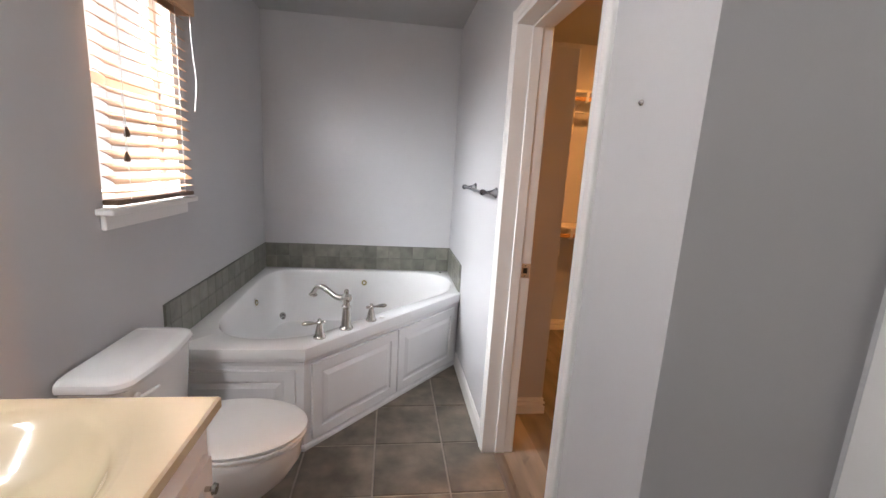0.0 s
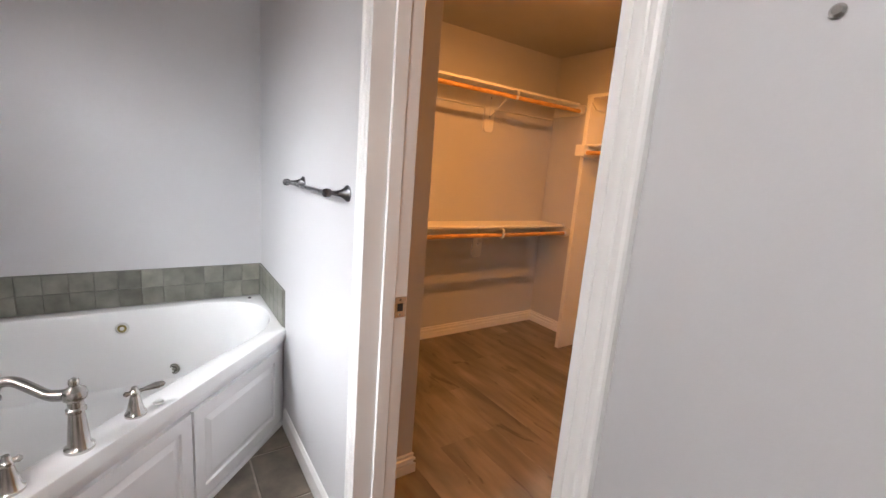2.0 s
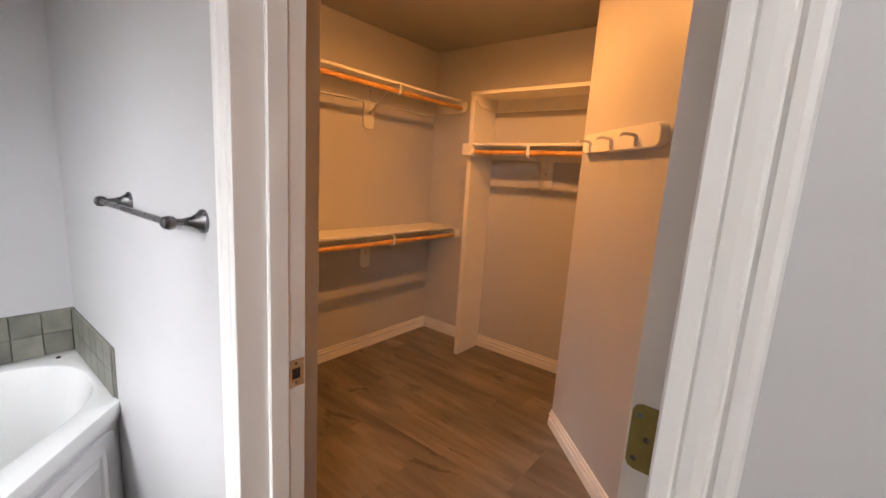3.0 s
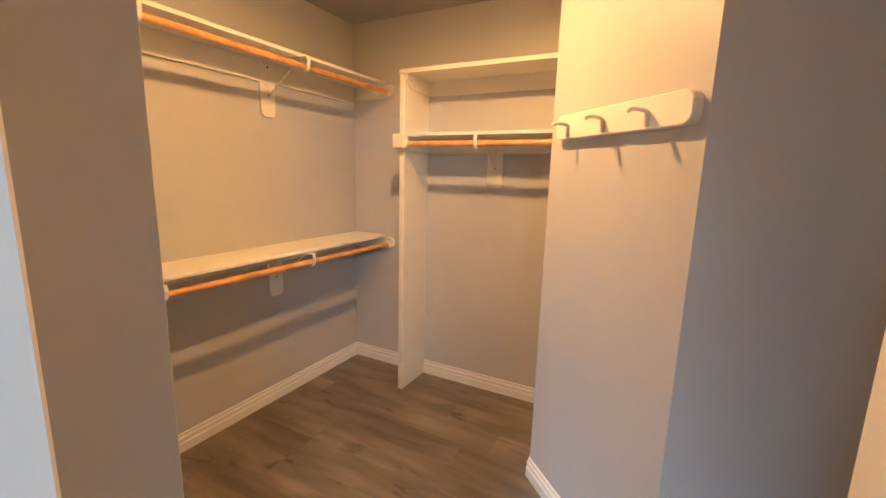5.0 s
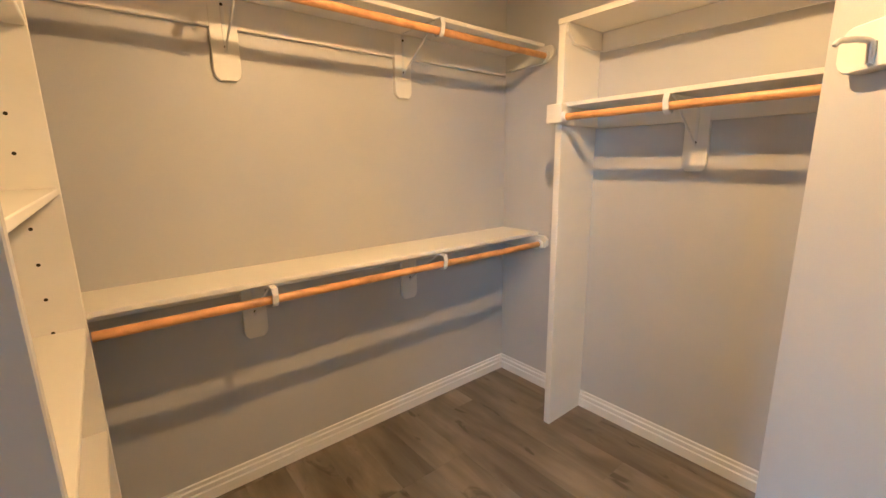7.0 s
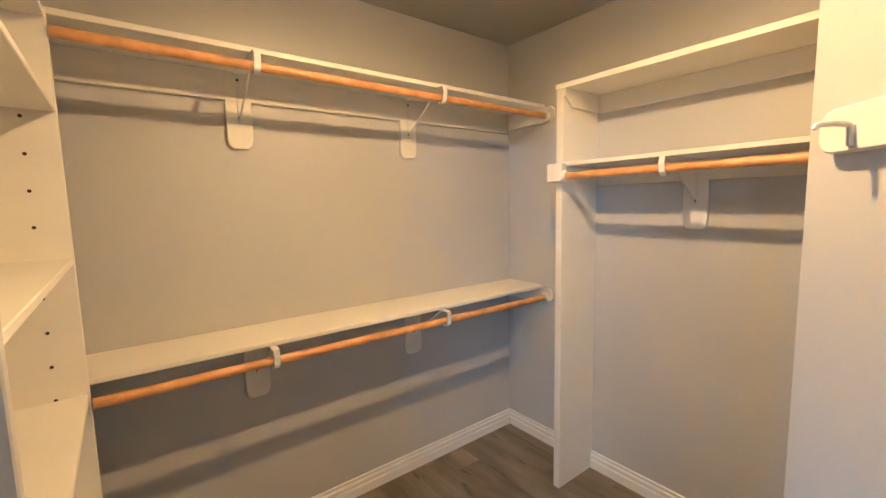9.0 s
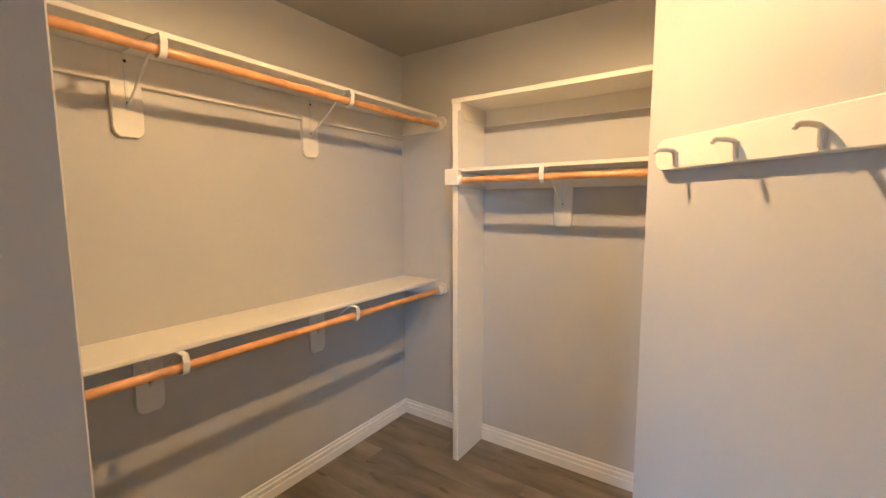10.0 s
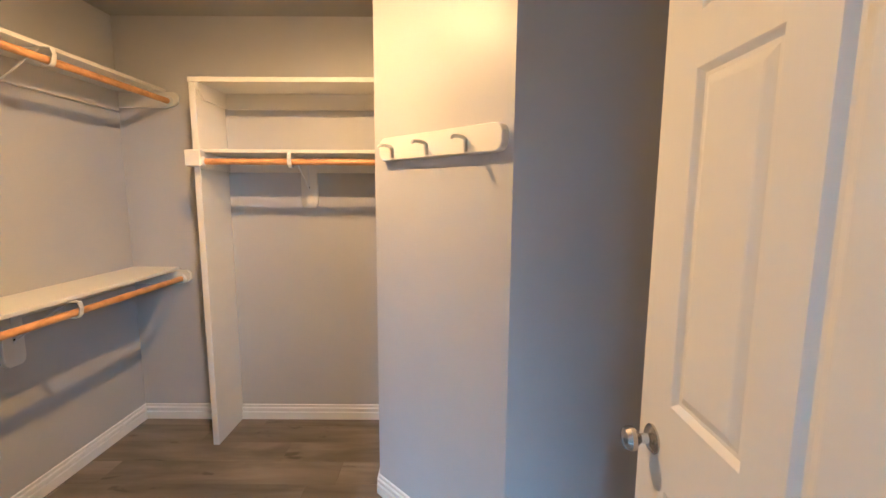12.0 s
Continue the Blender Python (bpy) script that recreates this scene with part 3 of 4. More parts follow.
part("tank", loft([tank_ring(0.17, 0.19, 0.385), tank_ring(0.182, 0.205, 0.42), tank_ring(0.194, 0.222, 0.69)]), CERAMIC, toilet, "", True)
part("tank_lid", loft([tank_ring(0.198, 0.228, 0.69, 0.05, 0.014), tank_ring(0.208, 0.236, 0.697, 0.055, 0.014), tank_ring(0.210, 0.238, 0.710, 0.055, 0.014), tank_ring(0.205, 0.233, 0.722, 0.055, 0.014), tank_ring(0.192, 0.22, 0.730, 0.055, 0.014), tank_ring(0.16, 0.19, 0.733, 0.05, 0.012)]), CERAMIC, toilet, "", True)
lev = part("flush_lever", turned([(0.016, 0), (0.016, 0.006), (0.009, 0.012)], (-0.657, TY - 0.18, 0.655), (1, 0, 0), 16), PLASTIC, toilet, "white flush lever", True)
part("lever_arm", tube([(-0.643, TY - 0.185, 0.655), (-0.634, TY - 0.15, 0.653), (-0.630, TY - 0.10, 0.648)], [0.007, 0.008, 0.006], 10), PLASTIC, lev)
part("water_line", tube(curve_points([(-0.83, TY - 0.16, 0.39), (-0.83, TY - 0.17, 0.28), (-0.85, TY - 0.19, 0.2), (-0.864, TY - 0.19, 0.19)]), 0.006, 8), NICKEL, toilet)

# ---- vanity ----
VZ = 0.85
vanity = thing("bathroom_vanity", (-0.57, 0.4, 0), "white vanity cabinet below a cream marble top", "vanity")
body = box((WX + 0.002, -0.5, 0.09), (-0.30, 1.115, VZ - 0.16))
box((-0.318, -0.5, VZ - 0.16), (-0.30, 1.115, VZ - 0.03), bm=body)
box((WX + 0.002, 1.097, VZ - 0.16), (-0.318, 1.115, VZ - 0.03), bm=body)
box((WX + 0.002, -0.5, VZ - 0.16), (-0.318, -0.482, VZ - 0.03), bm=body)
part("body", body, CABINET, vanity)
part("toe_kick", box((WX + 0.002, -0.49, 0), (-0.37, 1.10, 0.09)), CABINET, vanity)
for u0, u1 in ((-0.46, 0.05), (0.07, 0.57), (0.59, 1.09)):
    d = part("door", moved(panelled([u0, u1], [0.14, 0.72], {(0, 0)}, 0.018, RAISED, False), frame_at((-0.281, 0, 0), (0, 1, 0), (1, 0, 0))), CABINET, vanity, "white raised-panel cabinet door")
    part("knob", turned([(0.006, 0), (0.006, 0.012), (0.014, 0.018), (0.012, 0.026), (0.003, 0.028)], (-0.281, u1 - 0.04, 0.66), (1, 0, 0), 14), NICKEL, d, "", True)
top = thing("marble_countertop", (-0.57, 0.4, VZ - 0.03), "glossy cream cultured marble vanity top with an oval basin", "countertop")
SX, SY = -0.575, 0.80
vx0, vx1, vy0, vy1 = WX + 0.003, -0.27, -0.52, 1.135
va = sorted([2 * math.pi * i / 64 - math.pi + 0.01 for i in range(64)] + [math.atan2(y - SY, x - SX) for x in (vx0, vx1) for y in (vy0, vy1)])


def rect_r(a, inset=0.0):
    c, s = math.cos(a), math.sin(a)
    rx = ((vx1 - inset - SX) if c > 0 else (vx0 + inset - SX)) / c if abs(c) > 1e-6 else 1e9
    ry = ((vy1 - inset - SY) if s > 0 else (vy0 + inset - SY)) / s if abs(s) > 1e-6 else 1e9
    return min(rx, ry)


def ell_r(a, rx, ry):
    return rx * ry / math.hypot(ry * math.cos(a), rx * math.sin(a))


def vring(fn, z):
    return [(SX + fn(a) * math.cos(a), SY + fn(a) * math.sin(a), z) for a in va]


part("slab", loft([vring(lambda a: rect_r(a), VZ - 0.03), vring(lambda a: rect_r(a), VZ - 0.006), vring(lambda a: rect_r(a, 0.005), VZ), vring(lambda a: ell_r(a, 0.24, 0.315), VZ), vring(lambda a: ell_r(a, 0.233, 0.308), VZ - 0.003),
                   vring(lambda a: ell_r(a, 0.226, 0.30), VZ - 0.006), vring(lambda a: ell_r(a, 0.215, 0.285), VZ - 0.012), vring(lambda a: ell_r(a, 0.2, 0.265), VZ - 0.03), vring(lambda a: ell_r(a, 0.165, 0.215), VZ - 0.09), vring(lambda a: ell_r(a, 0.1, 0.13), VZ - 0.125), vring(lambda a: ell_r(a, 0.03, 0.03), VZ - 0.135)], False, True), MARBLE, top, "", True)
part("drain", turned([(0.022, 0), (0.022, 0.004), (0.012, 0.006)], (SX, SY, VZ - 0.134), n=16), NICKEL, top)

# vanity light on the wall above the top: unseen, added to brighten the bathroom
vl = thing("vanity_light", (WX, 0.45, 2.10), "unseen added vanity light bar, brushed nickel with three lit globes", "wall lamp")
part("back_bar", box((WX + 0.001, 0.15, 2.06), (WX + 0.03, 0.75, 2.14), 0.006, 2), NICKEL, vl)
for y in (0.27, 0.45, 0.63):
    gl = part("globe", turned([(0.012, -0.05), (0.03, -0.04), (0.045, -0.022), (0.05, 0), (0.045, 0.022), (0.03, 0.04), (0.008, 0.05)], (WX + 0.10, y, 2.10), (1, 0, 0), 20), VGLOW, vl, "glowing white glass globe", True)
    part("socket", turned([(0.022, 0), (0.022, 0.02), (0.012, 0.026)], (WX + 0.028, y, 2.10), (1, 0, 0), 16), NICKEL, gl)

# ---- towel bar ----
bar = thing("towel_bar", (BX, 2.42, 1.32), "dark brushed metal towel bar fixed to the grey wall", "towel bar")
for y in (2.165, 2.68):
    p = part("post", turned([(0.027, 0), (0.027, 0.006), (0.020, 0.012), (0.012, 0.025), (0.008, 0.045), (0.008, 0.055), (0.013, 0.06), (0.015, 0.07), (0.013, 0.080), (0.006, 0.085)], (BX, y, 1.32), (-1, 0, 0), 20), DARKMETAL, bar, "", True)
    part("collar", turned([(0.010, 0), (0.014, 0.004), (0.014, 0.02), (0.010, 0.024)], (BX - 0.07, y - 0.012, 1.32), (0, 1, 0), 16), DARKMETAL, p, "", True)
part("rail", tube([(BX - 0.07, 2.15, 1.32), (BX - 0.07, 2.70, 1.32)], 0.0075, 14), DARKMETAL, bar, "", True)

# wall screw
screw = thing("wall_anchor", (BX, 1.008, 1.584), "small round metal screw cap in the wall", "screw")
part("cap", turned([(0.0065, 0), (0.0065, 0.003), (0.004, 0.006)], (BX, 1.008, 1.584), (-1, 0, 0), 14), NICKEL, screw, "", True)

# strike plate
sk = thing("strike_plate", (0.771, JN, 0.97), "brushed nickel strike plate set in the door jamb", "strike plate")
part("plate", box((0.752, JN - 0.0025, 0.935), (0.792, JN, 1.005), 0.001), NICKEL, sk)
part("latch_hole", box((0.760, JN - 0.0032, 0.957), (0.780, JN - 0.0024, 0.983)), BLACK, sk)
for z in (0.945, 0.995):
    part("screw", turned([(0.004, 0), (0.003, 0.0015)], (0.770, JN - 0.0025, z), (0, -1, 0), 10), DARKMETAL, sk)

# ---- closet door, open ----
RECESS = [(0.003, -0.002), (0.012, -0.010), (0.020, -0.010), (0.036, -0.003), (0.040, -0.002)]
DW = 0.757


def six_panel(name, label, m, base):
    d = tagged(thing(name, base, label, "door"), kind="structure")
    us = [0, 0.125, 0.335, 0.422, 0.632, DW]
    vs = [0, 0.22, 0.83, 1.02, 1.69, 1.79, 1.93, 2.02]
    leaf = part("leaf", moved(panelled(us, vs, {(i, j) for i in (1, 3) for j in (1, 3, 5)}, 0.035, RECESS), m), DOORPAINT, d, "moulded white door leaf")
    return d, leaf


DY = 1.282
door, leaf = six_panel("door_1", "white moulded six-panel closet door, standing open", frame_at((0.800, DY, 0.012), (1, 0, 0), (0, 1, 0)), (0.797, DY, 0))
KX, KZ = 0.797 + DW - 0.062, 0.925
for s, y0 in ((1, DY), (-1, DY - 0.035)):
    kn = part("knob", turned([(0.032, 0), (0.032, 0.004), (0.026, 0.009), (0.012, 0.013), (0.010, 0.028), (0.016, 0.034), (0.026, 0.044), (0.0275, 0.054), (0.022, 0.064), (0.010, 0.068)], (KX, y0, KZ), (0, s, 0), 24), NICKEL, door, "satin nickel door knob", True)
part("latch", box((0.800 + DW, DY - 0.029, KZ - 0.028), (0.800 + DW + 0.0015, DY - 0.006, KZ + 0.028)), NICKEL, door)
for z in (0.22, 1.14, 1.82):
    y0, y1, q = DY - 0.033, DY - 0.003, 0.010
    edge = [(y0, z - 0.045), (y1 - q, z - 0.045), (y1 - 0.3 * q, z - 0.045 + 0.3 * q), (y1, z - 0.045 + q), (y1, z + 0.045 - q), (y1 - 0.3 * q, z + 0.045 - 0.3 * q), (y1 - q, z + 0.045), (y0, z + 0.045)]
    hg = part("hinge", loft([[(x, y, zz) for y, zz in edge] for x in (0.7978, 0.8003)]), BRASS, door, "aged brass hinge leaf with rounded corners")
    part("hinge_pin", tube([(0.798, DY - 0.038, z - 0.047), (0.798, DY - 0.038, z + 0.047)], 0.005, 10), BRASS, hg)
    for dz in (-0.03, 0, 0.03):
        part("screw", turned([(0.004, 0), (0.003, 0.001)], (0.7978, DY - 0.018 + (0.006 if dz else -0.006), z + dz), (-1, 0, 0), 10), DARKMETAL, hg)

door.rotation_euler[2] = radians(-1.3)

# bathroom entry door with casing
entry, _ = six_panel("door_2", "white moulded six-panel bathroom door, closed", frame_at((1.10, 0.705, 0.01), (0, -1, 0), (-1, 0, 0)), (1.10, 0.7, 0))
ec = box((1.072, 0.705, 0), (1.09, 0.80, HEAD + 0.07), 0.004)
box((1.072, -0.135, 0), (1.09, -0.055, HEAD + 0.07), 0.004, bm=ec)
box((1.072, -0.055, HEAD), (1.09, 0.705, HEAD + 0.07), 0.004, bm=ec)
setting("trim_entry_casing", ec, TRIM, "white door casing of the bathroom entry", "door frame")

# ---- closet shelving ----
def shelf_board(name, a, b, label, group=""):
    ob = thing(name, ((a[0] + b[0]) / 2, (a[1] + b[1]) / 2, a[2]), label, "shelf", group)
    part("board", box(a, b, 0.002), SHELF, ob)
    return ob


TOW = 1.065
LOW, HIGH = 0.989, 2.058
for z, lab in ((LOW, "long white painted lower closet shelf on wall cleats"), (HIGH, "long white painted upper closet shelf on wall cleats")):
    s = shelf_board("closet_shelf", (CX0 + 0.004, 3.3935, z), (CE, CN, z + 0.019), lab, "long closet shelves")
    part("back_cleat", box((CX0 + 0.004, CN - 0.019, z - (0.09 if z == LOW else 0.112)), (CE - 0.02, CN, z), 0.002), SHELF, s)
    part("end_cleat", prism([(0, 0), (0.295, 0), (0.345, -0.0), (0.365, -0.02), (0.365, -0.055), (0.345, -0.075), (0.29, -0.088), (0, -0.088)], -0.019, 0, 0), SHELF, s)
    cl = s.children[-1]
    cl.matrix_local = Matrix.Identity(4)
    me = cl.data
    for v in me.vertices:
        lx, ly, lz = v.co + s.location
        v.co = Vector((CE + lz, CN - lx, z + ly)) - s.location
    r = thing("closet_rod", (2.1, 3.385, z - 0.06), "varnished wooden hanging rod below the shelf", "closet rod", "closet rods")
    rz = z - 0.052
    part("dowel", tube([(TOW + (0.005), 3.372, rz), (CE - 0.019, 3.372, rz)], 0.0165, 16), RODWOOD, r, "", True)
    part("rod_socket", turned([(0.03, 0), (0.03, 0.004), (0.024, 0.012), (0.019, 0.012)], (CE - 0.019, 3.372, rz), (-1, 0, 0), 20), PLASTIC, r, "", True)


def rod_bracket(m, zshelf):
    """A shelf-and-rod bracket on a painted back plate. Local: x along the wall, y out from it, z from the shelf's underside."""
    b = thing("shelf_bracket", m.translation, "white steel shelf and rod bracket on a painted wood plate", "bracket", "shelf brackets")
    pl = [(-0.05, -0.001), (-0.05, -0.27), (-0.045, -0.288), (-0.03, -0.302), (0.03, -0.302), (0.045, -0.288), (0.05, -0.27), (0.05, -0.001)]
    bm = loft([[(x, 0.001, z) for x, z in pl], [(x, 0.017, z) for x, z in pl], [(x * 0.96, 0.020, z if z > -0.01 else z + 0.002) for x, z in pl]])
    part("back_plate", moved(bm, m), SHELF, b, "white painted wood plate")
    part("upright", moved(box((-0.006, 0.02, -0.20), (0.006, 0.024, -0.002), 0.001), m), WIRE, b)
    part("arm", moved(box((-0.012, 0.024, -0.006), (0.012, 0.322, -0.001), 0.001), m), WIRE, b)
    part("brace", moved(tube([(0, 0.024, -0.192), (0, 0.032, -0.182), (0, 0.262, -0.020), (0, 0.285, -0.007)], 0.0042, 8), m), WIRE, b, "", True)
    hook = [(0, 0.296, -0.003), (0, 0.335, -0.006), (0, 0.340, -0.03)]
    arc = [(0, 0.313 + 0.0225 * math.cos(radians(a)), -0.052 + 0.0225 * math.sin(radians(a))) for a in range(0, -200, -20)]
    pts = [Vector(p) for p in hook + arc]
    rows = []
    for i, p in enumerate(pts):
        d = (pts[min(i + 1, len(pts) - 1)] - pts[max(i - 1, 0)]).normalized()
        n = Vector((0, -d.z, d.y))
        rows.append([(p.x + sx * 0.011, p.y + n.y * o, p.z + n.z * o) for sx, o in ((-1, 0), (1, 0), (1, 0.004), (-1, 0.004))])
    part("rod_hook", moved(loft(rows), m), PLASTIC, b, "white rod hook")
    for z in (-0.03, -0.18):
        part("screw", moved(turned([(0.006, 0), (0.004, 0.0025)], (0.0, 0.024, z), (0, 1, 0), 10), m), BLACK, b)


for z in (LOW, HIGH):
    for x in (1.60, 2.42):
        rod_bracket(Matrix.Translation((x, CN, z)) @ Matrix.Rotation(math.pi, 4, "Z"), z)

# alcove with divider
div = thing("closet_divider", (3.05, 3.065, 0), "tall white painted divider panel standing on the floor", "panel")
part("panel", box((2.90, 3.047, 0), (CE, 3.083, 2.069), 0.002), SHELF, div)
for nm, a, b in (("top_cleat", (2.885, 3.032, 1.965), (CE - 0.001, 3.047, 2.049)),):
    part(nm, loft([[(x, y, z) for x, z in ((2.905, 2.049), (CE - 0.001, 2.049), (CE - 0.001, 1.965), (2.96, 1.965), (2.905, 2.01))] for y in (a[1], b[1])]), SHELF, div)
AZ = 1.682
s1 = shelf_board("closet_shelf", (2.90, 2.047, 2.050), (CE, 3.0465, 2.069), "white painted top shelf of the closet alcove", "alcove shelves")
s2 = shelf_board("closet_shelf", (2.90, 2.047, AZ), (CE, 3.0465, AZ + 0.019), "white painted alcove shelf above a hanging rod", "alcove shelves")
part("edge_strip", box((2.893, 2.047, 2.046), (2.899, 3.083, 2.0705), 0.001), SHELF, s1)
part("back_cleat", box((CE - 0.019, 2.047, AZ - 0.09), (CE - 0.0005, 3.046, AZ - 0.0005), 0.002), SHELF, s2)
part("back_cleat", box((CE - 0.019, 2.047, 1.96), (CE - 0.0005, 3.03, 2.0495), 0.002), SHELF, s1)
for y0, y1 in ((3.028, 3.0465), (2.046, 2.064)):
    part("end_cleat", loft([[(x, y, z) for x, z in ((2.862, AZ - 0.0), (CE - 0.02, AZ), (CE - 0.02, AZ - 0.085), (2.92, AZ - 0.085), (2.862, AZ - 0.075))] for y in (y0, y1)]), SHELF, s2)
part("rod_block", box((2.855, 3.02, AZ - 0.075), (2.90, 3.105, AZ + 0.012), 0.004), SHELF, s2, "white rod end block")
r = thing("closet_rod", (2.885, 2.55, AZ - 0.05), "varnished wooden hanging rod in the closet alcove", "closet rod", "closet rods")
part("dowel", tube([(2.885, 2.065, AZ - 0.048), (2.885, 3.02, AZ - 0.048)], 0.0165, 16), RODWOOD, r, "", True)
part("rod_socket", turned([(0.028, 0), (0.028, 0.004), (0.022, 0.012), (0.019, 0.012)], (2.885, 3.02, AZ - 0.048), (0, -1, 0), 20), PLASTIC, r, "", True)
rod_bracket(Matrix.Translation((CE, 2.555, AZ)) @ Matrix.Rotation(math.pi / 2, 4, "Z"), AZ)

# shelf tower beside the door
tower = thing("shelf_tower", (0.93, 2.86, 0), "tall built-in shelf tower with adjustable white shelves", "shelf unit")
part("side_panel", box((CX0 + 0.0015, 2.355, 0), (1.076, 2.376, 2.07), 0.002), PAINT, tower, "grey painted end panel")
hole_panel = part("side_panel", box((CX0 + 0.0015, 3.372, 0), (TOW, 3.392, 2.07), 0.002), SHELF, tower, "white side panel with peg holes")
for z in (0.10, 0.62, 0.962, 1.37, 1.80, 2.05):
    part("shelf", box((CX0 + 0.003, 2.377, z - 0.009), (TOW - 0.003, 3.3715, z + 0.009), 0.002), SHELF, tower)
for x in (0.99, 0.84):
    for i in range(18):
        z = 0.2725 + i * 0.1
        part("peg_hole", turned([(0.005, 0), (0.005, 0.0008)], (x, 3.372, z), (0, -1, 0), 8), BLACK, hole_panel)

# coat hook board
hb = thing("coat_hook_board", (2.25, 1.78, 1.615), "white painted board with three coat hooks on the angled wall", "coat hooks")
t45 = Vector((-0.7071, -0.7071, 0))
hm = frame_at((2.462, 1.992, 1.605), t45, (-0.7071, 0.7071, 0))
L, Hh = 0.655, 0.094
CORNER = ((0.034, 0.0), (0.020, 0.004), (0.008, 0.013), (0.001, 0.027))
out = [(L - a, b) for a, b in CORNER] + [(L - a, Hh - b) for a, b in CORNER[::-1]] + [(a, Hh - b) for a, b in CORNER] + [(a, b) for a, b in CORNER[::-1]]
mid = (L / 2, Hh / 2)
part("board", moved(loft([[(u, v, 0.0) for u, v in out], [(u, v, 0.030) for u, v in out], [(mid[0] + (u - mid[0]) * 0.99, mid[1] + (v - mid[1]) * 0.93, 0.034) for u, v in out]]), hm), SHELF, hb)
for u in (0.095, 0.30, 0.50):
    v = 0.040
    hk = part("hook", moved(tube([(u, v - 0.03, 0.038), (u, v + 0.004, 0.040), (u, v + 0.011, 0.043), (u, v + 0.014, 0.050), (u, v + 0.016, 0.070), (u, v + 0.015, 0.096), (u, v + 0.011, 0.103), (u, v + 0.005, 0.107)], [0.0072, 0.007, 0.0068, 0.0065, 0.0063, 0.0062, 0.0062, 0.005], 10), hm), SATIN, hb, "bent metal coat hook", True)
    part("hook_base", moved(box((u - 0.007, v - 0.034, 0.033), (u + 0.007, v + 0.012, 0.038), 0.002), hm), SATIN, hk)

# closet ceiling lamp
lamp = thing("ceiling_light", (2.0, 2.47, CEILZ), "lit bulb in a low nickel ceiling lamp holder", "ceiling lamp")
part("canopy", turned([(0.085, 0), (0.085, -0.02), (0.07, -0.026)], (2.0, 2.47, CEILZ), n=32), NICKEL, lamp, "", True)
part("bulb", turned([(0.016, -0.020), (0.022, -0.034), (0.029, -0.046), (0.031, -0.058), (0.028, -0.070), (0.018, -0.080), (0.006, -0.084)], (2.0, 2.47, CEILZ), n=32), GLOW, lamp, "glowing frosted bulb", True)

# ---- pieces: floor tiles, wall tiles, planks ----
bath_floor, entry_floor = bpy.data.objects["floor"], bpy.data.objects["floor_entry"]
rnd = random.Random(4)
cache = {}


def slab(parent, name, a, b, material, bevel):
    """A bevelled piece whose mesh is shared by all pieces of the same size."""
    size = tuple(round(q - p, 4) for p, q in zip(a, b))
    key = (name, size)
    c = (Vector(a) + Vector(b)) / 2
    if key not in cache:
        bm = box([-s / 2 for s in size], [s / 2 for s in size])
        bmesh.ops.bevel(bm, geom=bm.edges[:], offset=bevel, segments=1, affect="EDGES")
        me = bpy.data.meshes.new(name)
        bm.to_mesh(me)
        bm.free()
        me.materials.append(material)
        cache[key] = me
    ob = new(name, cache[key])
    ob.parent = parent
    ob.location = c - parent.location
    return ob


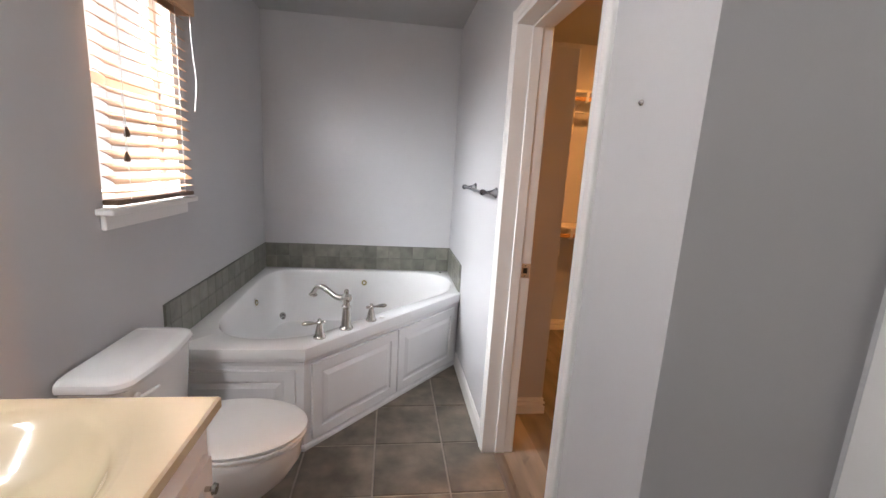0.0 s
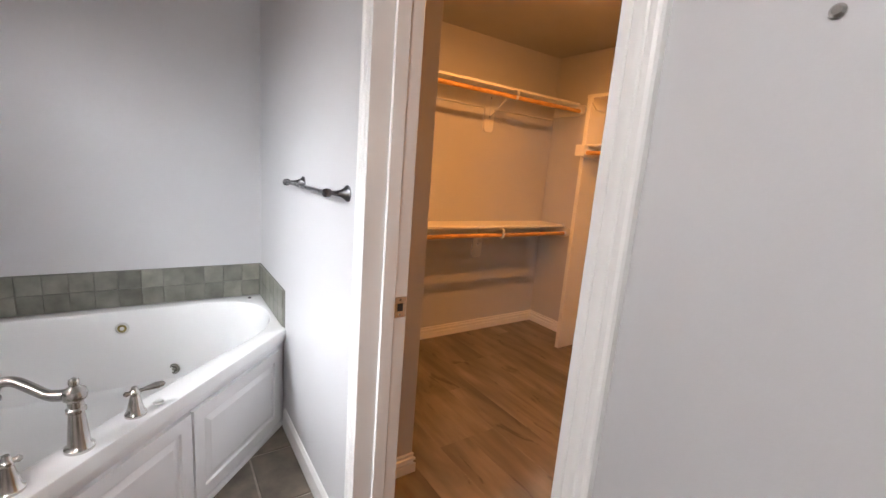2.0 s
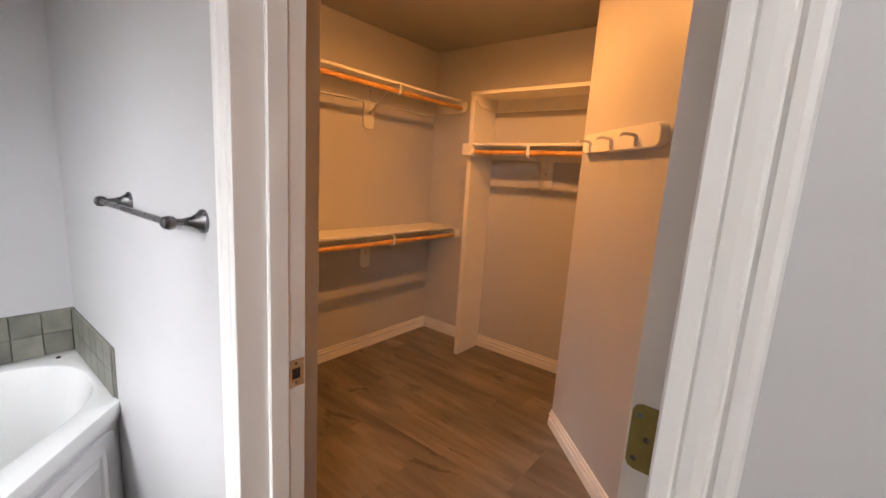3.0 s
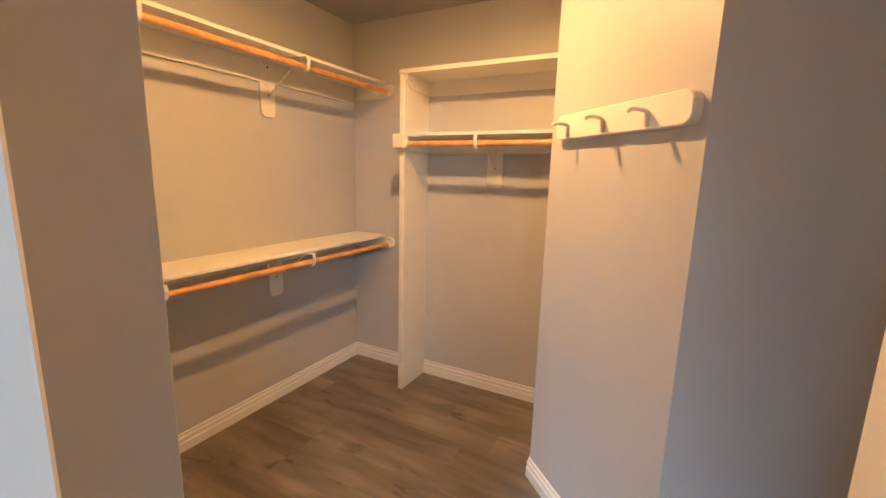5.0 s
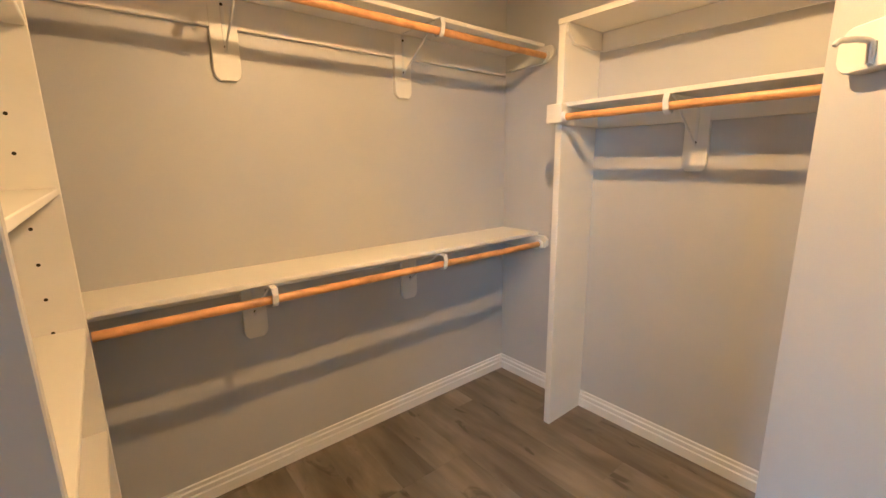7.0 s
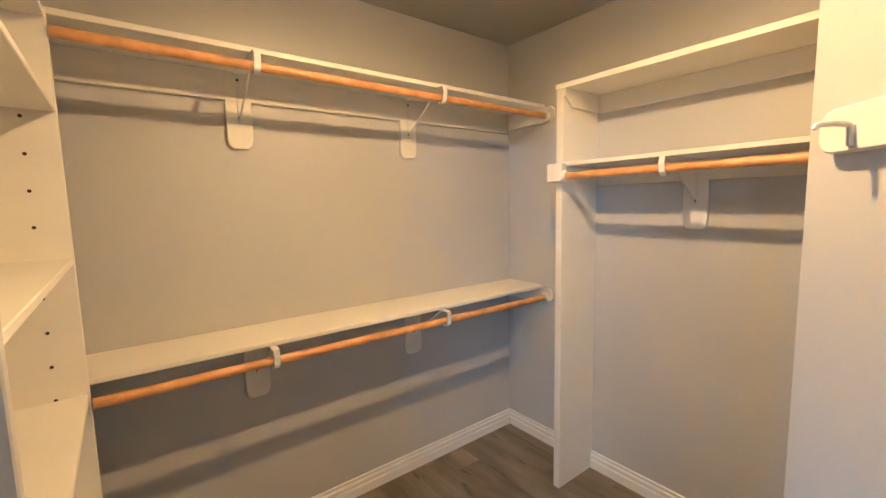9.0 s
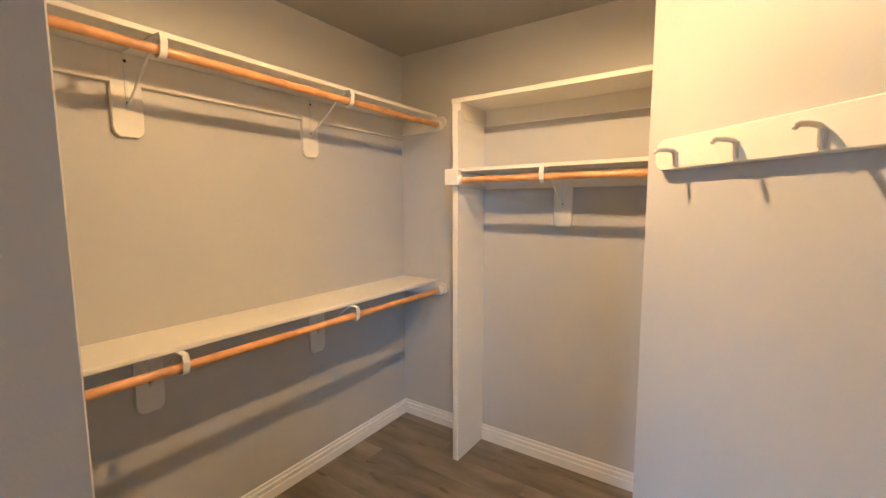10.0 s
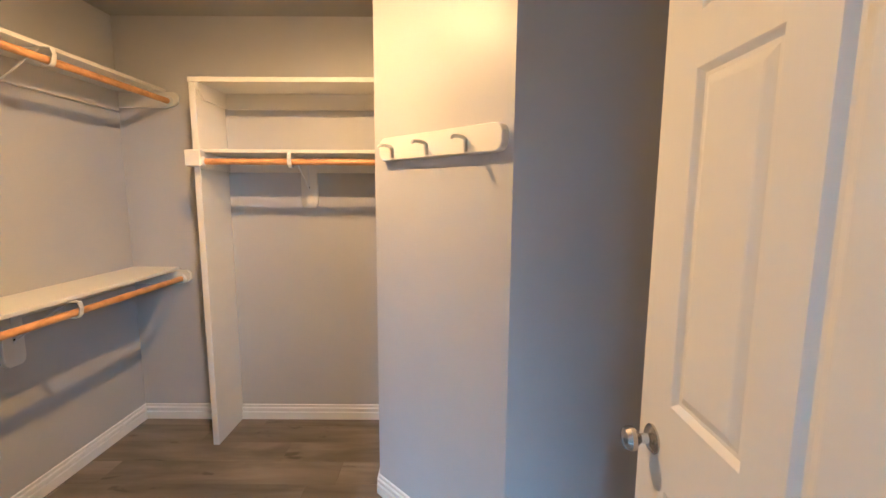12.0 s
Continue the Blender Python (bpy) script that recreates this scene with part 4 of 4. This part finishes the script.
P = 0.3485
for i in range(-5, 4):
    for j in range(-12, 6):
        x0, y0 = 0.437 + (i - 1) * P, 2.095 + (j - 1) * P
        x1, y1 = x0 + P, y0 + P
        lim = 0.70 if y0 > 0.8 and JS - 0.2 < y0 < JN else (BX if y0 > 0.75 else 1.09)
        x0c, x1c, y0c, y1c = max(x0, WX), min(x1, lim), max(y0, -1.6), min(y1, NY)
        if x1c - x0c < 0.03 or y1c - y0c < 0.03:
            continue
        t = slab(bath_floor, "tile", (x0c + 0.004, y0c + 0.004, -0.0055), (x1c - 0.004, y1c - 0.004, 0.0 + 0.0), TILE, 0.0022)

# splash tiles round the tub
TP = 0.1005
wn, ww, wp = bpy.data.objects["wall_north"], bpy.data.objects["wall_west"], bpy.data.objects["wall_partition"]
setting("trim_splash_bed", box((WX, NY - 0.004, DECK), (BX, NY, 0.7545)), DARKGROUT, "grey grout bed behind the tub wall tiles", "tile")
setting("trim_splash_bed", box((WX, 2.06, DECK), (WX + 0.004, NY - 0.004, 0.7545)), DARKGROUT, "grey grout bed behind the tub wall tiles", "tile")
setting("trim_splash_bed", box((BX - 0.004, 2.985, DECK), (BX, NY - 0.004, 0.7545)), DARKGROUT, "grey grout bed behind the tub wall tiles", "tile")
for row in range(2):
    z0 = DECK + 0.0005 + row * TP
    z1 = z0 + TP - 0.002
    x = BX - 0.012
    while x > WX + 0.03:
        wd = TP if row == 0 or x < BX - 0.02 else TP
        xa = max(x - wd, WX + 0.012)
        slab(wn, "tile", (xa + 0.001, NY - 0.011, z0), (x - 0.001, NY - 0.003, z1), SLATE, 0.0015)
        x -= wd
    for parent, xx0, xx1, ys in ((ww, WX + 0.003, WX + 0.011, 2.06), (wp, BX - 0.011, BX - 0.003, 2.985)):
        y = NY - 0.0115
        while y > ys + 0.02:
            ya = max(y - TP, ys)
            slab(parent, "tile", (xx0, ya + 0.001, z0), (xx1, y - 0.001, z1), SLATE, 0.0015)
            y -= TP

# vinyl planks along the closet
PW, PL = 0.182, 1.22
x, k = 0.747, 0
while x < CE - 0.005:
    x1 = min(x + PW, CE)
    y = 0.94 - rnd.choice((0.2, 0.5, 0.75, 0.95, 1.1))
    while y < CN:
        ya, yb = max(y, 0.94), min(y + PL, CN)
        if yb - ya > 0.004:
            slab(closet_floor, "plank", (x + 0.0002, ya + 0.0002, -0.0045), (x1 - 0.0002, yb - 0.0002, 0.0), PLANK, 0.0006)
        y += PL
    x, k = x + PW, k + 1
